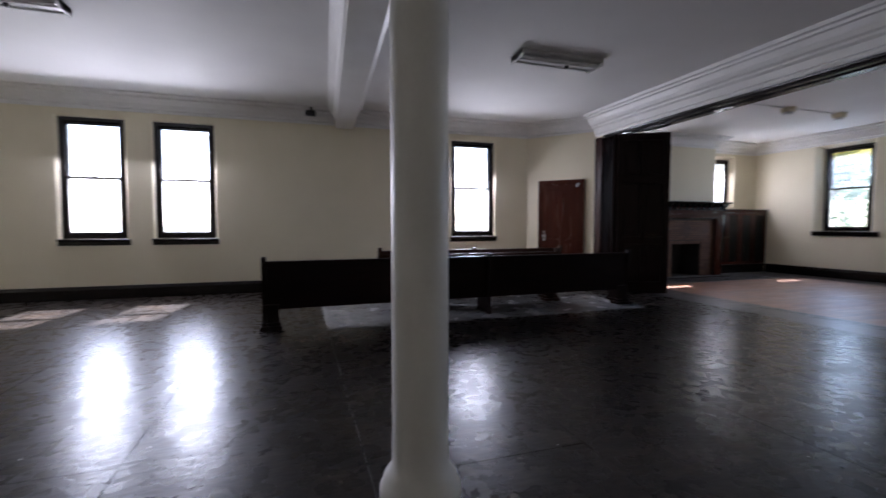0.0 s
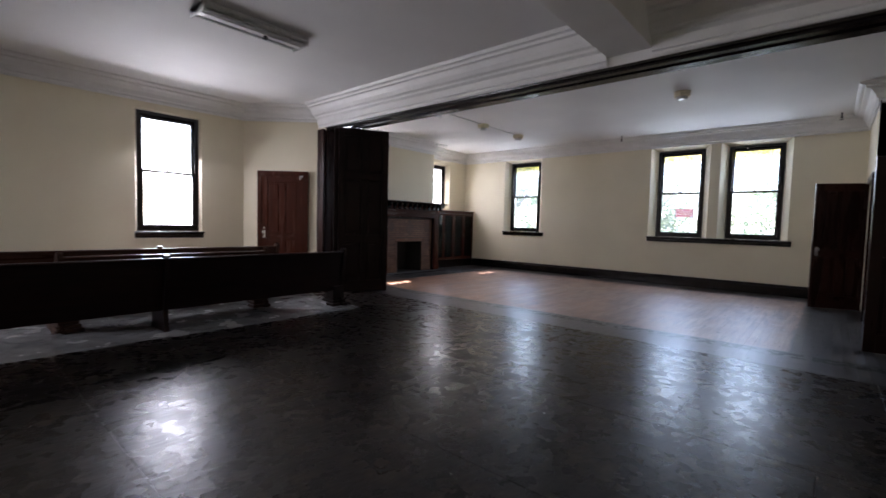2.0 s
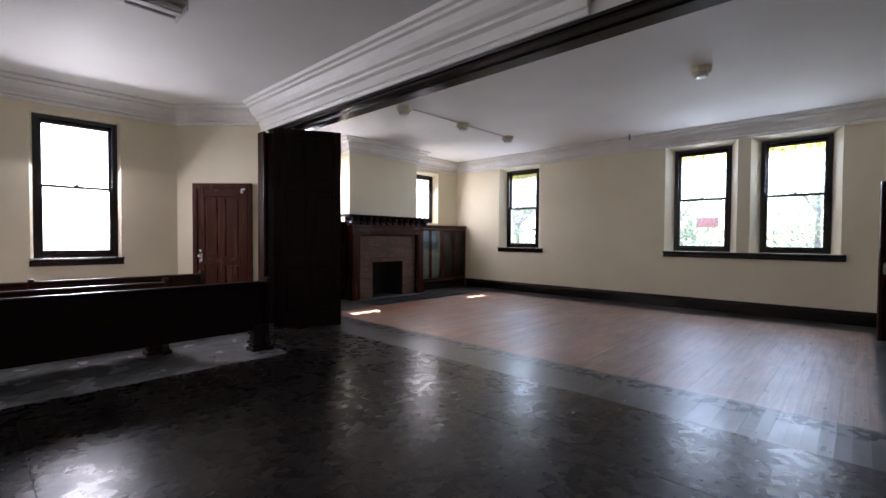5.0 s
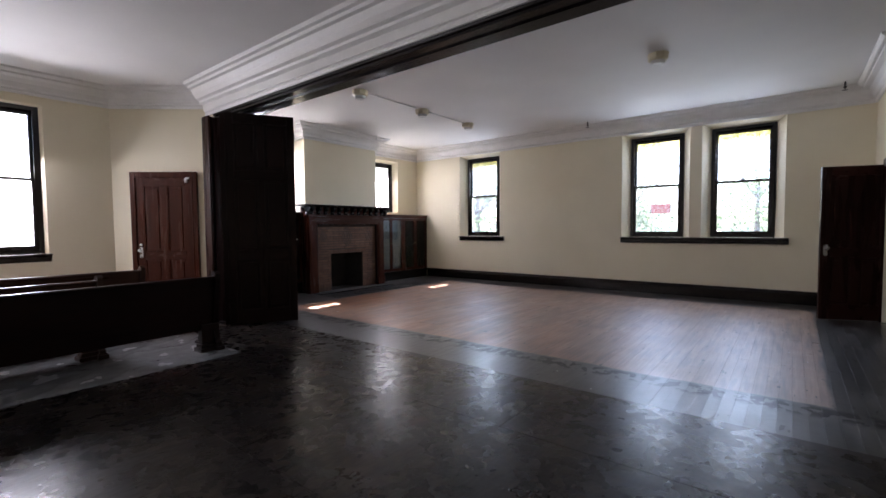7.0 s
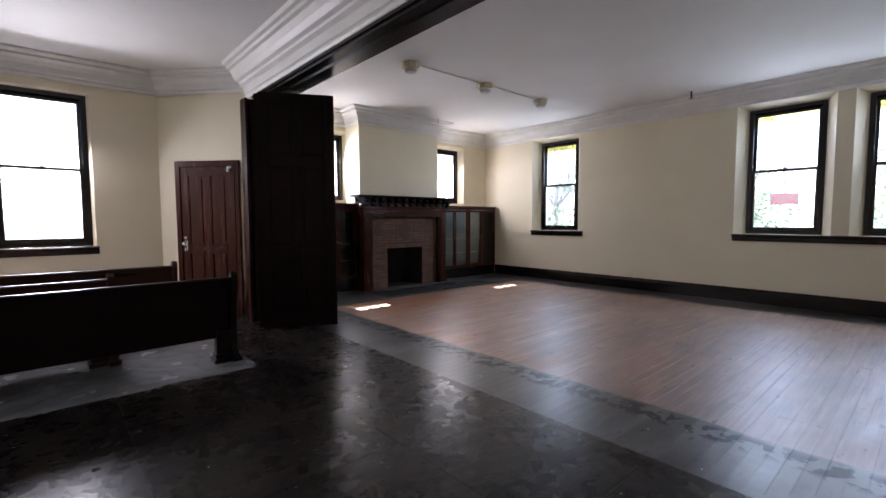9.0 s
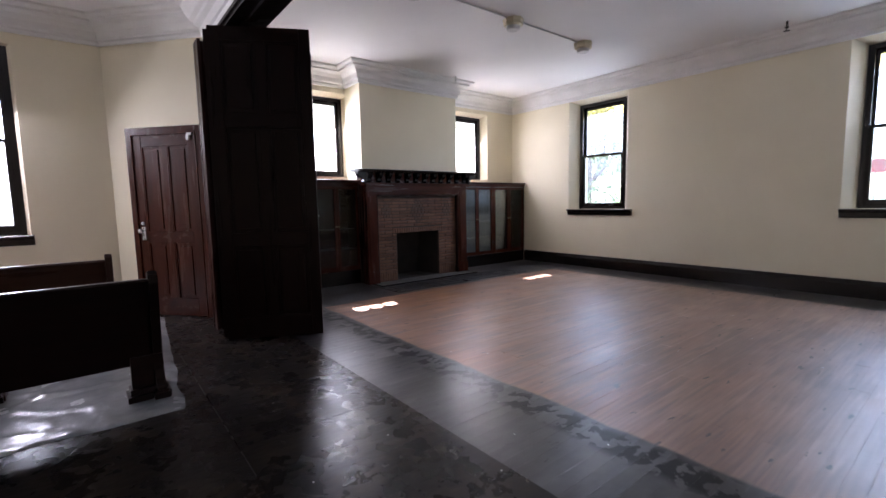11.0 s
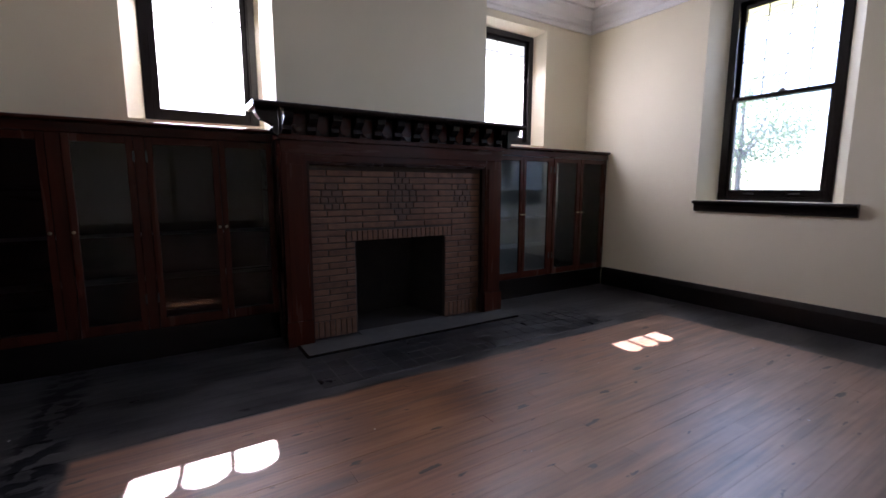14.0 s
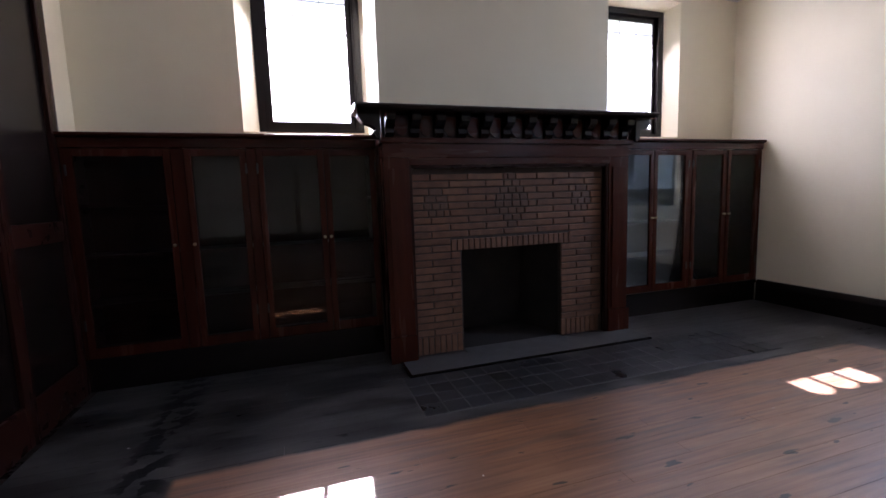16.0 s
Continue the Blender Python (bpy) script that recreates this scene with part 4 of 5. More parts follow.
# ---- bookcases ----
def bookcase(x0, x1, doors, label, inside):
    """Built-in glazed bookcase against the back wall. doors: (left, right) of each glazed door."""
    b = thing("bookcase", pose(0, 0, 0), label, "bookcase", "built-in bookcases")
    y0, y1, top = 2.38, FY - 0.004, 1.69
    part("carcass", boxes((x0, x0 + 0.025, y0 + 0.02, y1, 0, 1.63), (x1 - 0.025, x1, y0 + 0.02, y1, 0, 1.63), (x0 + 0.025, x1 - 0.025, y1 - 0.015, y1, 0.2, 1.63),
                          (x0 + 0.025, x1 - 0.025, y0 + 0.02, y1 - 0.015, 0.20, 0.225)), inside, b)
    part("plinth", boxes((x0, x1, y0 + 0.012, y0 + 0.03, 0, 0.19), (x0, x1, y0 - 0.004, y0 + 0.03, 0.19, 0.225), bevel=0.004), M_BLACKWOOD, b)
    bm = bmesh.new()
    extrude_yz(bm, [(y1, 1.66), (y0 - 0.03, 1.66), (y0 - 0.045, 1.672), (y0 - 0.045, 1.685), (y0 - 0.03, top), (y1, top)], x0, x1)
    box(bm, x0, x1, y0 - 0.012, y0 + 0.02, 1.595, 1.658, bevel=0.004)
    part("top", bm, M_DOORX, b)
    edges = [x0] + [e for dd in doors for e in dd] + [x1]
    for k in range(0, len(edges), 2):
        if edges[k + 1] - edges[k] > 0.012:
            part("stile", boxes((edges[k] + (0.0 if k == 0 else 0.003), edges[k + 1] - 0.003, y0, y0 + 0.03, 0.226, 1.594), bevel=0.003), M_DOOR, b)
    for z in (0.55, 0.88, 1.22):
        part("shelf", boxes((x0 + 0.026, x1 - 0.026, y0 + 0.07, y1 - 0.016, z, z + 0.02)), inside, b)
    for k, (d0, d1) in enumerate(doors):
        dr = tagged(new("door"), "glazed dark wooden door")
        dr.parent = b
        f = 0.042
        part("door_frame", boxes((d0, d0 + f, y0 - 0.008, y0 + 0.016, 0.23, 1.59), (d1 - f, d1, y0 - 0.008, y0 + 0.016, 0.23, 1.59), (d0 + f, d1 - f, y0 - 0.008, y0 + 0.016, 0.23, 0.30),
                                 (d0 + f, d1 - f, y0 - 0.008, y0 + 0.016, 1.54, 1.59), bevel=0.004), M_DOOR, dr)
        pane = part("pane", boxes((d0 + f - 0.006, d1 - f + 0.006, y0 + 0.002, y0 + 0.006, 0.294, 1.546)), M_GLASSB, dr)
        pane.visible_shadow = False
        hx = d0 - 0.004 if k % 2 == 0 else d1 - 0.008
        for z in (0.42, 1.42):
            part("hinge", boxes((hx, hx + 0.012, y0 - 0.014, y0 - 0.006, z, z + 0.07), bevel=0.002), M_DARK, dr)
        kx = d1 - 0.02 if k % 2 == 0 else d0 + 0.02
        kb = lathe(bmesh.new(), [(0.008, 0), (0.006, 0.01), (0.011, 0.016), (0.011, 0.022), (0.004, 0.026)], steps=12)
        bmesh.ops.transform(kb, matrix=Matrix.Translation((kx, y0 - 0.008, 0.95)) @ Matrix.Rotation(math.pi / 2, 4, "X"), verts=kb.verts)
        part("knob", kb, M_METAL, dr)
    return b


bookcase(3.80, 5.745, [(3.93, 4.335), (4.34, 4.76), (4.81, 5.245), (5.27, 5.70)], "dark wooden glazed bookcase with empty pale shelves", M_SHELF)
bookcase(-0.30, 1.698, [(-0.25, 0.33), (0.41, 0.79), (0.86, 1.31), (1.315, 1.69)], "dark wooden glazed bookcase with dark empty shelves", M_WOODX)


envelope = thing("envelope", pose(4.62, 2.45, 1.691, 0, 0, 0.3), "pale paper envelope lying on the bookcase top", "envelope")
part("paper", boxes((-0.11, 0.11, -0.06, 0.06, 0, 0.004), bevel=0.001), M_TRIMW, envelope)
part("flap", extrude_xz(bmesh.new(), [(-0.10, 0.0045), (0.10, 0.0045), (0.0, 0.0075)], 0.0, 0.05), M_TRIMW, envelope)


# ---- pews ----
def pew(m, length, label, supports, low=0.245, wood=None):
    """A church pew facing +y with its back at y 0; x from 0 to length."""
    wood = wood or M_PEW
    p = thing("pew", m, label, "pew", "pews")
    bm = bmesh.new()
    extrude_yz(bm, [(-0.005, 0.80), (0.028, 0.80), (0.105, low + 0.055), (0.08, low), (0.055, low)], 0.03, length - 0.03)
    part("back", bm, wood, p, "dark plank back")
    bm = bmesh.new()
    extrude_yz(bm, [(-0.025, 0.80), (0.045, 0.80), (0.052, 0.812), (0.045, 0.83), (-0.018, 0.832), (-0.03, 0.818)], 0.03, length - 0.03)
    part("cap_rail", bm, wood, p)
    bm = bmesh.new()
    extrude_yz(bm, [(0.09, 0.40), (0.48, 0.425), (0.50, 0.44), (0.48, 0.455), (0.09, 0.432)], 0.03, length - 0.03)
    part("seat", bm, wood, p)
    end = [(-0.035, 0.86), (0.0, 0.885), (0.045, 0.875), (0.065, 0.84), (0.075, 0.74), (0.13, 0.66), (0.30, 0.62), (0.40, 0.625), (0.44, 0.60), (0.45, 0.565), (0.42, 0.54), (0.40, 0.46),
           (0.40, 0.12), (0.44, 0.09), (0.45, 0.0), (-0.03, 0.0), (-0.025, 0.09), (0.02, 0.12), (0.045, 0.30), (0.0, 0.60), (-0.04, 0.80)]
    for x in (0.0, length - 0.055):
        bm = bmesh.new()
        extrude_yz(bm, end, x, x + 0.055)
        bmesh.ops.bevel(bm, geom=list(bm.edges), offset=0.006, segments=2, affect="EDGES")
        e = part("pew_end", bm, wood, p, "carved end with rounded arm")
        k0, k1 = (x, x + 0.19) if x < 0.5 else (x - 0.135, x + 0.055)
        part("leg", boxes((k0 + 0.002, k1 - 0.002, 0.03, 0.12, 0.09, low + 0.06), (k0 - 0.012, k1 + 0.012, 0.012, 0.14, 0.05, 0.09), (k0 - 0.03, k1 + 0.03, -0.012, 0.165, 0.0, 0.05), bevel=0.006), wood, e)
        part("foot", boxes((x - 0.02, x + 0.075, -0.045, 0.47, 0.0, 0.05), (x - 0.012, x + 0.067, -0.035, 0.46, 0.05, 0.065), bevel=0.005), wood, e)
    for x in supports:
        bm = bmesh.new()
        extrude_yz(bm, [(-0.03, 0.86), (0.02, 0.87), (0.05, 0.84), (0.07, 0.5), (0.42, 0.40), (0.38, 0.1), (0.42, 0.0), (0.0, 0.0), (0.03, 0.2), (-0.03, 0.6)], x, x + 0.05)
        part("support", bm, wood, p)
    return p


def row(right, left, label, supports, low=0.245, wood=None):
    r, l = Vector(right), Vector(left)
    d = r - l
    pew(Matrix.Translation((l.x, l.y, 0)) @ Matrix.Rotation(math.atan2(d.y, d.x), 4, "Z"), d.length, label, supports, low, wood)


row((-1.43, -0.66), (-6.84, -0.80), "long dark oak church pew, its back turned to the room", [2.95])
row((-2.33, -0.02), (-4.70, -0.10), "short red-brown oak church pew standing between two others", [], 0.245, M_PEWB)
# back carried down to 0.10 to stop sun passing under it
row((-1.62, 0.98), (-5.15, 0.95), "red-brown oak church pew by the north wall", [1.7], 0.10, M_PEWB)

# Dust sheet under the pews
bm = bmesh.new()
nx, ny = 150, 90
grid = {}
for i in range(nx + 1):
    for j in range(ny + 1):
        u, v = i / nx, j / ny
        ex, ey = 0.03 * noise.noise((v * 9, 1, 0)), 0.04 * noise.noise((u * 11, 5, 0))
        x = -6.1 + u * (4.73 + v * 0.22) + (ex if i in (0, nx) else 0)
        y = -0.97 + v * 2.97 + (ey if j in (0, ny) else 0)
        z = 0.006 + 0.008 * abs(noise.noise((x * 3.0, y * 4.0, 2))) + 0.006 * abs(noise.noise((x * 5 + y * 6, y * 9 - x * 3, 4))) + 0.003 * abs(noise.noise((x * 14, y * 11, 9))) + 0.014 * max(0, 1 - abs(noise.noise((x * 1.4, y * 2.6, 7))) * 16) + 0.010 * max(0, 1 - abs(noise.noise((x * 3.3, y * 1.7, 3))) * 12)
        if i in (0, nx) or j in (0, ny):
            z = 0.003
        grid[i, j] = bm.verts.new((x, y, z))
for i in range(nx):
    for j in range(ny):
        bm.faces.new((grid[i, j], grid[i + 1, j], grid[i + 1, j + 1], grid[i, j + 1])).smooth = True
part("dust_sheet", bm, M_TARP, None, "crumpled grey-white dust sheet spread under the pews")
tagged(bpy.data.objects["dust_sheet"], category="dust sheet")


# ---- ceiling things ----
def fluorescent(x, y):
    f = thing("ceiling_light", pose(x, y, CEIL), "unlit twin-tube fluorescent ceiling fixture", "ceiling light", "fluorescent fixtures")
    bm = bmesh.new()
    extrude_yz(bm, [(-0.17, 0), (-0.17, -0.035), (-0.15, -0.05), (-0.055, -0.05), (-0.04, -0.085), (0.04, -0.085), (0.055, -0.05), (0.15, -0.05), (0.17, -0.035), (0.17, 0)], -0.60, 0.60)
    part("housing", bm, M_FIX, f)
    for y_ in (-0.10, 0.10):
        bm = lathe(bmesh.new(), [(0.016, -0.57), (0.019, -0.56), (0.019, 0.56), (0.016, 0.57)], steps=14)
        bmesh.ops.transform(bm, matrix=Matrix.Translation((0, y_, -0.072)) @ Matrix.Rotation(math.pi / 2, 4, "Y"), verts=bm.verts)
        part("tube", bm, M_TUBE, f)
    for x_ in (-0.60, 0.585):
        part("end_cap", boxes((x_, x_ + 0.015, -0.17, 0.17, -0.095, 0), bevel=0.003), M_FIX, f)
    part("pull_switch", boxes((0.12, 0.16, -0.02, 0.02, -0.12, -0.085), bevel=0.004), M_DARK, f)
    return f


fluorescent(-3.10, -1.15)
fluorescent(-9.20, -0.92)


def junction(x, y):
    j = thing("ceiling_fitting", pose(x, y, CEIL), "cream enamel ceiling lampholder without a bulb", "ceiling fitting", "ceiling lampholders")
    part("base", lathe(bmesh.new(), [(0.125, 0), (0.125, -0.018), (0.118, -0.03), (0.118, -0.07), (0.10, -0.085)], steps=8), M_CREAM, j)
    part("bulb_socket", lathe(bmesh.new(), [(0.085, -0.085), (0.08, -0.12), (0.06, -0.128), (0.02, -0.124)], steps=16), M_FIX, j)


FIT = [(0.98, -0.33), (2.44, -0.34), (3.85, -0.36), (2.35, -4.30)]
for x, y in FIT:
    junction(x, y)
cable = thing("conduit", pose(0, 0, 0), "thin grey cable run between the ceiling fittings", "cable")
part("cable", boxes((1.06, 3.76, -0.356, -0.344, CEIL - 0.014, CEIL - 0.001)), M_FIX, cable)


def hook(x, y, z, lab="small dark sprinkler fitting on the cornice", m_=None):
    s = thing("sprinkler", pose(x, y, z), lab, "sprinkler", "sprinklers")
    part("pipe", lathe(bmesh.new(), [(0.012, 0.10), (0.012, 0.02), (0.02, 0.015), (0.02, 0.0), (0.012, -0.01)], steps=12), m_ or M_DARK, s)
    part("deflector", lathe(bmesh.new(), [(0.005, -0.01), (0.005, -0.03), (0.035, -0.034), (0.035, -0.038)], steps=16), m_ or M_DARK, s)


hook(5.30, -2.33, 3.40)
hook(5.30, -6.24, 3.39)
hook(3.42, 1.90, 3.40, "small white sprinkler fitting by the chimney breast", M_FIX)
spot = thing("spotlight", pose(-6.15, 2.30, 3.33), "small black spotlight bracketed on the cornice", "spotlight")
part("lamp_head", boxes((-0.10, 0.08, -0.07, 0.05, -0.04, 0.05), bevel=0.015), M_DARK, spot)
part("bracket", boxes((-0.02, 0.02, 0.04, 0.26, 0.0, 0.03), (-0.02, 0.02, -0.02, 0.02, 0.04, 0.12), bevel=0.004), M_DARK, spot)

# ---- outside ----
bm = bmesh.new()
bm.faces.new([bm.verts.new(p) for p in ((-900, -900, -0.7), (900, -900, -0.7), (900, 900, -0.7), (-900, 900, -0.7))])
tagged(part("ground", bm, M_GRASS, None, "sunlit lawn around the building", "structure"), category="ground")
tagged(part("road", boxes((19, 25, -300, 300, -0.72, -0.68)), M_ROAD, None, "grey road beyond the lawn", "structure"), category="road")
tagged(part("path", boxes((-200, 200, 14, 18, -0.72, -0.68)), M_STONE, None, "pale path beyond the lawn", "structure"), category="path")
sign = thing("sign", pose(9.0, -2.93, 0), "plain red notice board on two posts outside", "sign")
part("board", boxes((-0.01, 0.01, -0.23, 0.23, 1.67, 1.91), bevel=0.003), M_RED, sign)
for y0, y1 in ((-0.25, -0.231), (0.231, 0.25)):
    part("edge", boxes((-0.02, 0.012, y0, y1, 1.66, 1.92), bevel=0.003), M_DARK, sign)
for y in (-0.18, 0.18):
    part("post", boxes((0.011, 0.04, y - 0.015, y + 0.015, -0.7, 1.95), bevel=0.003), M_FIX, sign)


def foliage(bm, centre, radius, count, size, squash=0.8):
    for _ in range(count):
        v = Vector((random.gauss(0, 1), random.gauss(0, 1), random.gauss(0, 1))).normalized() * radius * random.uniform(0.55, 1.05)
        c0 = Vector(centre) + Vector((v.x, v.y, v.z * squash))
        n0 = Vector((random.uniform(-1, 1), random.uniform(-1, 1), random.uniform(-0.2, 1))).normalized()
        t0 = n0.orthogonal().normalized()
        t1 = n0.cross(t0)
        s = size * random.uniform(0.6, 1.3)
        bm.faces.new([bm.verts.new(c0 + t0 * s * a + t1 * s * b * 0.6) for a, b in ((-1, 0), (-0.3, -0.9), (0.6, -0.7), (1, 0), (0.5, 0.8), (-0.4, 0.8))])


def tree(x, y, h, r):
    t = thing("tree", pose(x, y, -0.7), "leafy green tree on the lawn", "tree", "trees")
    bm = lathe(bmesh.new(), [(0.22, 0), (0.16, 0.5), (0.13, h * 0.5), (0.05, h * 0.85)], steps=10)
    for k in range(6):
        a = k * 1.05
        e = Vector((math.cos(a) * r * 0.6, math.sin(a) * r * 0.6, h * (0.62 + 0.05 * (k % 3))))
        s0 = Vector((0, 0, h * 0.4))
        q = (e - s0).to_track_quat("Z", "Y").to_matrix().to_4x4()
        limb = lathe(bmesh.new(), [(0.07, 0), (0.02, (e - s0).length)], steps=6)
        bmesh.ops.transform(limb, matrix=Matrix.Translation(s0) @ q, verts=limb.verts)
        me = bpy.data.meshes.new("limb"); limb.to_mesh(me); limb.free(); bm.from_mesh(me); bpy.data.meshes.remove(me)
    part("trunk", bm, M_BARK, t)
    bm = bmesh.new()
    for k in range(16):
        a = random.uniform(0, 6.28)
        rr = r * random.uniform(0.1, 0.75)
        foliage(bm, (math.cos(a) * rr, math.sin(a) * rr, h * random.uniform(0.22, 0.95)), r * 0.46, 300, 0.10)
    part("crown", bm, M_LEAF, t)


def bush(x, y, r):
    t = thing("bush", pose(x, y, -0.7), "rounded green garden bush", "bush", "bushes")
    bm = bmesh.new()
    for k in range(7):
        a = random.uniform(0, 6.28)
        foliage(bm, (math.cos(a) * r * 0.5, math.sin(a) * r * 0.5, r * random.uniform(0.45, 0.95)), r * 0.55, 420, 0.045)
    part("crown", bm, M_LEAF, t)
    part("stem", lathe(bmesh.new(), [(0.05, 0), (0.03, r * 0.6)], steps=8), M_BARK, t)


for x, y, r in ((12.5, 4.6, 1.3), (13.5, 7.0, 1.2), (15.0, 1.5, 1.1), (13.0, -6.8, 1.0), (14.0, -9.0, 1.2)):
    bush(x, y, r)
for x, y, h, r in ((17.5, 8.5, 6.5, 2.6), (28, 3, 8, 3.2), (29, -4, 9, 3.4), (27, -13, 8, 3.2), (30, 12, 9, 3.4)):
    tree(x, y, h, r)


def house(x, y, w, d, h, turn, label):
    t = thing("house", pose(x, y, -0.7, 0, 0, turn), label, "house", "houses across the road")
    part("wall", boxes((-w / 2, w / 2, -d / 2, d / 2, 0, h)), M_STONE, t)
    bm = bmesh.new()
    extrude_yz(bm, [(-d / 2 - 0.4, h), (0, h + 2.4), (d / 2 + 0.4, h)], -w / 2 - 0.3, w / 2 + 0.3)
    part("roof", bm, M_ROOF, t)
    for k in range(4):
        for z in (0.9, 3.7):
            cx = -w / 2 + (k + 0.5) * w / 4
            wi = part("window", boxes((cx - 0.5, cx + 0.5, -d / 2 - 0.04, -d / 2 + 0.05, z, z + 1.5)), M_FIX, t)
            part("pane", boxes((cx - 0.42, cx + 0.42, -d / 2 - 0.06, -d / 2 - 0.041, z + 0.08, z + 1.42)), M_DARK, wi)


house(-6, 60, 16, 9, 5.8, 0, "pale two-storey house across the lawn")

# ---- bricks and boards ----
def brick_mesh(w, h):
    me = bpy.data.meshes.new("brick")
    bm = bmesh.new()
    box(bm, 0, w, 0, 0.03, 0, h)
    bmesh.ops.bevel(bm, geom=[e for e in bm.edges if all(v.co.y < 0.001 for v in e.verts)], offset=0.0035, segments=1, affect="EDGES")
    bmesh.ops.recalc_face_normals(bm, faces=bm.faces)
    bm.to_mesh(me); bm.free()
    return me


BRICKS = {}


def brick(x, z, w, h, dark=False):
    w, h = round(w, 3), round(h, 3)
    key = (w, h, dark)
    if key not in BRICKS:
        BRICKS[key] = brick_mesh(w, h)
        BRICKS[key].materials.append(M_BRICKD if dark else M_BRICK)
    ob = new("brick", BRICKS[key])
    ob.parent = fp
    ob.location = (x, BY - random.uniform(0.0, 0.003), z)


PITCH, JOINT, LONG = 0.0540, 0.009, 0.300
LOZENGES = ((2.735, 1.17, 0.16, 0.25), (2.10, 1.17, 0.11, 0.17), (3.38, 1.17, 0.11, 0.17))


def course(x0, x1, z, shift):
    """One course of long bricks, with short dark ones where it crosses a lozenge."""
    spans, mid = [], z + PITCH / 2
    for cx, cz, rx, rz in LOZENGES:
        half = rx * (1 - abs(mid - cz) / rz)
        if half > 0.03 and x0 < cx - half and cx + half < x1:
            spans.append((cx - half, cx + half))
    edges = [x0]
    x = x0 + LONG * shift
    while x < x1 - 0.05:
        if x > x0 + 0.05 and not any(a - 0.04 < x < c + 0.04 for a, c in spans):
            edges.append(x)
        x += LONG
    edges += [e for span in spans for e in span] + [x1]
    edges.sort()
    for e0, e1 in zip(edges, edges[1:]):
        if (e0, e1) in spans:
            count = max(1, round((e1 - e0) / 0.075))
            for k in range(count):
                brick(e0 + (e1 - e0) * k / count, z, (e1 - e0) / count - JOINT, PITCH - JOINT, True)
        else:
            brick(e0, z, e1 - e0 - JOINT, PITCH - JOINT)


z, r = 0.15, 0
while z < BZ - 0.06:
    shift = (0.5, 1.0)[r % 2]
    if z + PITCH < OZ + 0.01:
        course(BX0 + 0.024, OX0, z, shift)
        course(OX1, BX1 - 0.018, z, shift)
    elif z < OZ + 0.085:
        course(BX0 + 0.024, OX0 - 0.08, z, shift)
        course(OX1 + 0.08, BX1 - 0.018, z, shift)
    else:
        course(BX0 + 0.024, BX1 - 0.018, z, shift)
    z += PITCH
    r += 1
x = OX0 - 0.08
while x < OX1 + 0.075:
    brick(x, OZ, 0.04, 0.085)
    x += 0.0474
for a0, a1 in ((BX0 + 0.024, OX0), (OX1, BX1 - 0.018)):
    x = a0
    while x < a1 - 0.03:
        brick(x, 0.004, 0.04, 0.14)
        x += 0.0475

floor_right = thing("floor_boards", pose(0, 0, 0), "worn strip boards with a sanded pale field and dark border", "floor", kind="structure")
floor_left = thing("floor_linoleum", pose(0, 0, 0), "dark glossy worn sheet flooring with open seams", "floor", kind="structure")


def plank_mesh(l_, w_, bevel=0.0005):
    me = bpy.data.meshes.new("plank")
    bm = bmesh.new()
    box(bm, 0, l_, 0, w_, -0.03, 0)
    bmesh.ops.bevel(bm, geom=[e for e in bm.edges if all(v.co.z > -0.001 for v in e.verts)], offset=bevel, segments=1, affect="EDGES")
    bmesh.ops.recalc_face_normals(bm, faces=bm.faces)
    bm.to_mesh(me); bm.free()
    me.materials.append(M_BOARD)
    return me


lens = [1.4, 1.9, 2.35, 2.8, 3.3]
PL = {}


def plank(x0, x1, y):
    key = round(x1 - x0, 2)
    if key not in PL:
        PL[key] = plank_mesh(key - 0.0010, BW - 0.0005)
    ob = new("plank", PL[key])
    ob.parent = floor_right
    ob.location = (x0, y, -random.uniform(0, 0.0012))


y = SY
k = 0
rest = bmesh.new()
while y < FY + 0.05:
    x = LINO_EDGE
    first = random.choice((1.2, 1.8, 2.4, 3.0))
    while x < EX - 0.02:
        x1 = x + (first if x < 0 else random.choice(lens))
        x1 = round(x1, 2)
        if EX - x1 < 0.7:
            x1 = EX + 0.02
        if y > -6.6:
            plank(x, x1, y)
        else:
            box(rest, x, x1 - 0.0015, y, y + BW - 0.0022, -0.03, -0.001)
        x = x1
    y += BW
part("far_planks", rest, M_BOARD, floor_right, "strip boards beyond the doorway", "stuff")

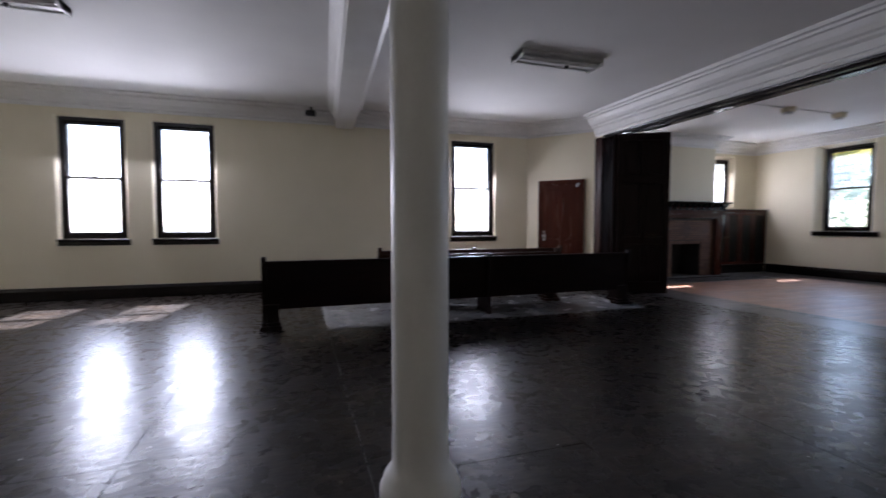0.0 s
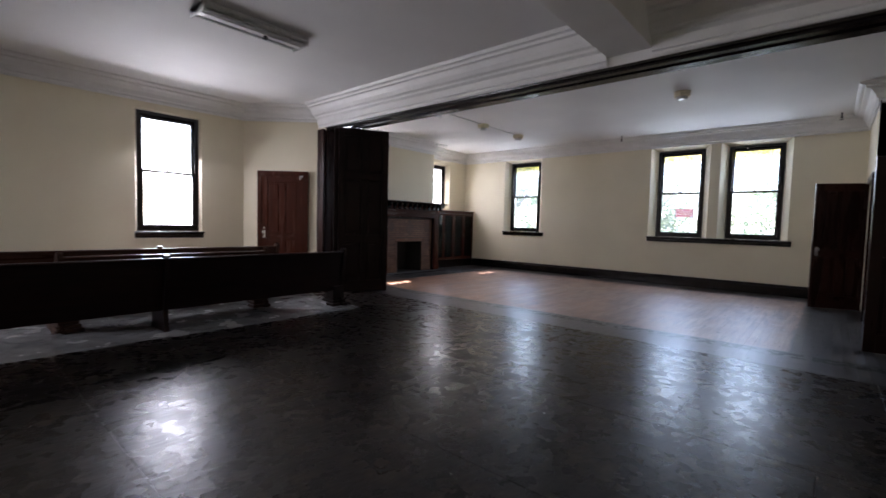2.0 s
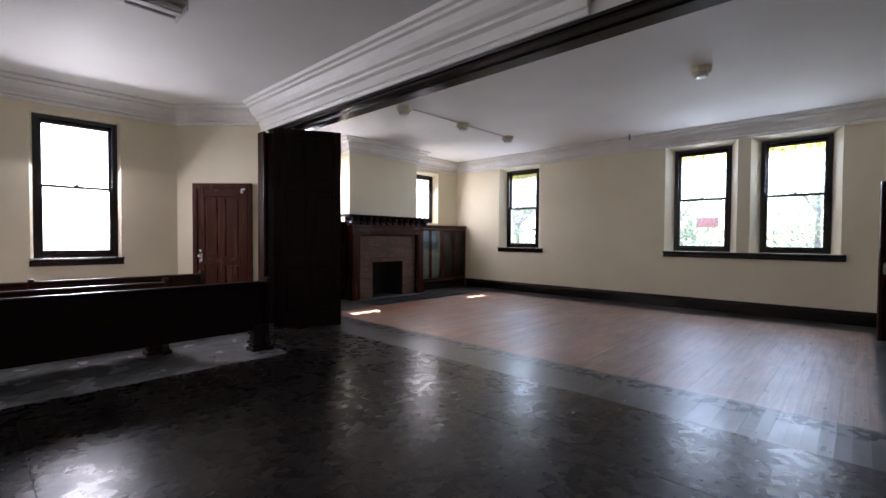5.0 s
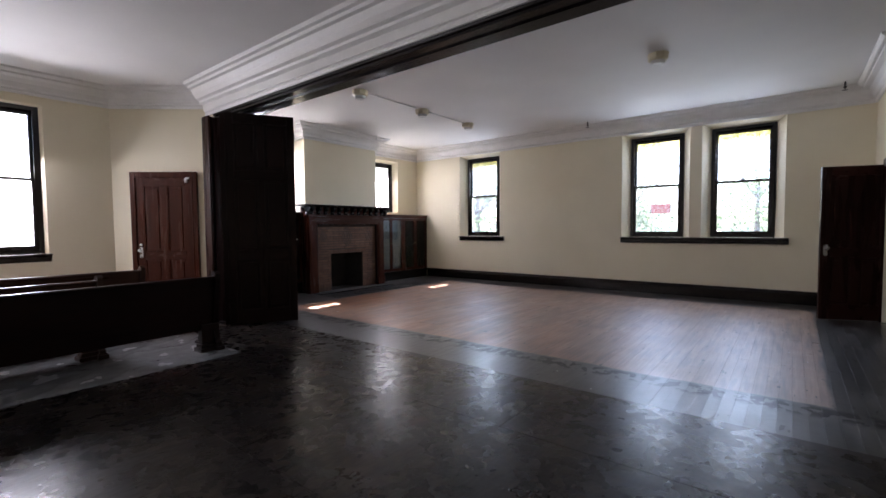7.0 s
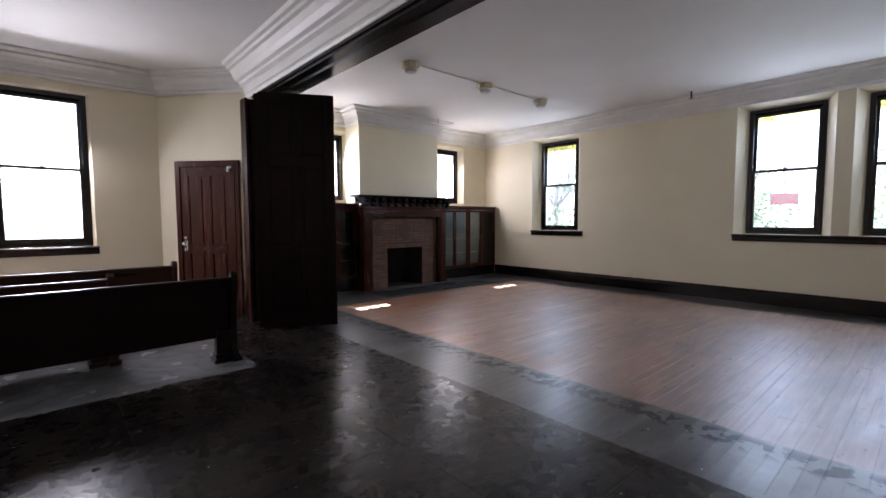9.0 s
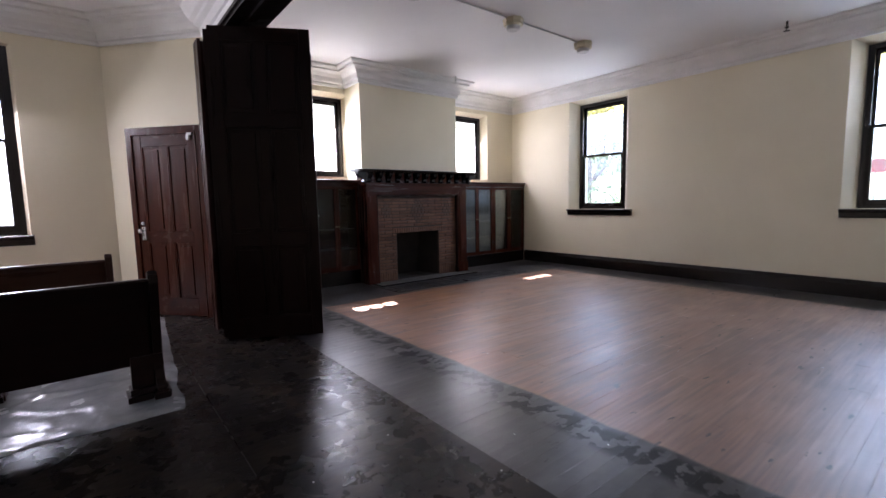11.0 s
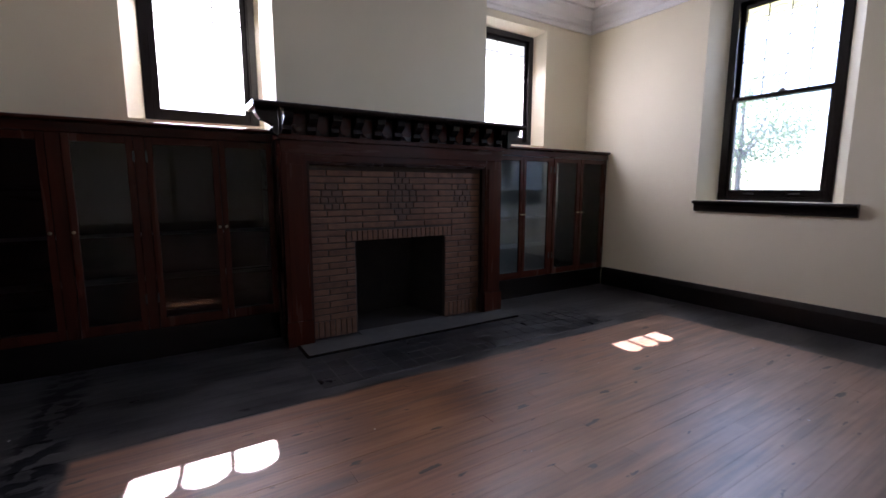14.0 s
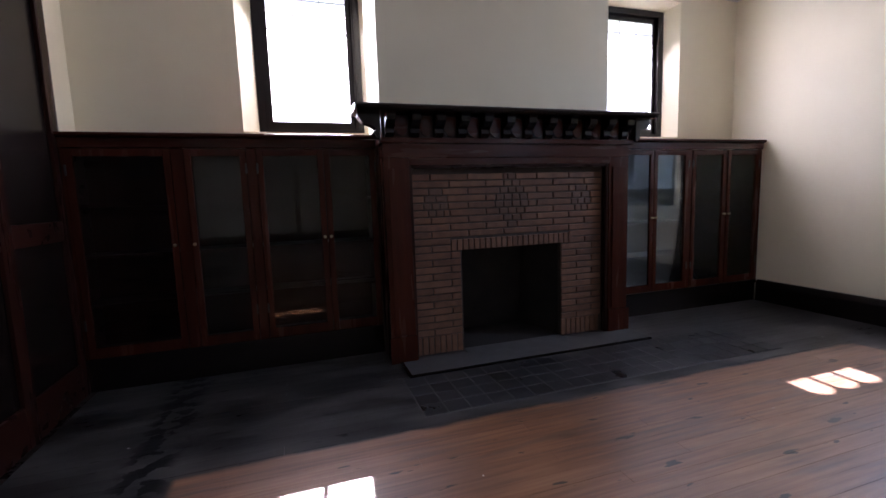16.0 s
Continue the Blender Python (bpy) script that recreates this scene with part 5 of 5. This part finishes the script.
xs = [WX, -10.98, -9.76, -8.54, -7.32, -6.10, -4.88, -3.66, -2.44, -1.22, LINO_EDGE]
for a0, a1 in zip(xs, xs[1:]):
    ys = [SY, SY + random.uniform(1.0, 3.0)]
    while ys[-1] < NY - 2.6:
        ys.append(ys[-1] + 2.44)
    ys.append(NY + 0.02)
    for b0, b1 in zip(ys, ys[1:]):
        bm = boxes((a0 + 0.0014, a1 - 0.0014, b0 + 0.0014, b1 - 0.0014, -0.03, 0.002 - random.uniform(0, 0.0008)))
        bmesh.ops.bevel(bm, geom=[e for e in bm.edges if all(v.co.z > -0.005 for v in e.verts)], offset=0.0022, segments=1, affect="EDGES")
        part("sheet", bm, M_LINO, floor_left)

# Paint flakes on the sill of the north window
bm = bmesh.new()
for _ in range(26):
    x, y, r_, a_ = random.uniform(-3.24, -2.36), random.uniform(NY - 0.04, NY + 0.03), random.uniform(0.008, 0.028), random.uniform(0, 6.28)
    ring = [(x + r_ * math.cos(a_ + q) * random.uniform(0.5, 1.2), y + 0.5 * r_ * math.sin(a_ + q)) for q in (0, 1.2, 2.4, 3.7, 5.0)]
    lo_ = [bm.verts.new((px, py, 1.0285)) for px, py in ring]
    hi_ = [bm.verts.new((px, py, 1.031 + random.uniform(0, 0.006))) for px, py in ring]
    bm.faces.new(hi_)
    for q in range(5):
        bm.faces.new((lo_[q], lo_[(q + 1) % 5], hi_[(q + 1) % 5], hi_[q]))
tagged(part("paint_flakes", bm, M_TRIMW, None, "curled white paint flakes lying on the window sill", "stuff"), category="debris")

# Paint chips and grit on the floor
bm = bmesh.new()
for _ in range(110):
    x, y = random.uniform(-8, 5.2), random.uniform(-6.2, 1.9)
    if -6.2 < x < -1.2 and y > -1.1:
        continue
    r_ = random.uniform(0.002, 0.007)
    a_ = random.uniform(0, 6.28)
    pts_ = [(x + r_ * math.cos(a_ + q) * random.uniform(0.6, 1.2), y + r_ * math.sin(a_ + q) * random.uniform(0.6, 1.2)) for q in (0, 1.2, 2.4, 3.7, 5.0)]
    lo_ = [bm.verts.new((px, py, 0.0005)) for px, py in pts_]
    hi_ = [bm.verts.new((px, py, 0.0022)) for px, py in pts_]
    bm.faces.new(hi_)
    for q in range(5):
        bm.faces.new((lo_[q], lo_[(q + 1) % 5], hi_[(q + 1) % 5], hi_[q]))
tagged(part("debris", bm, M_TRIMW, None, "scattered pale paint chips on the floor", "stuff"), category="debris")
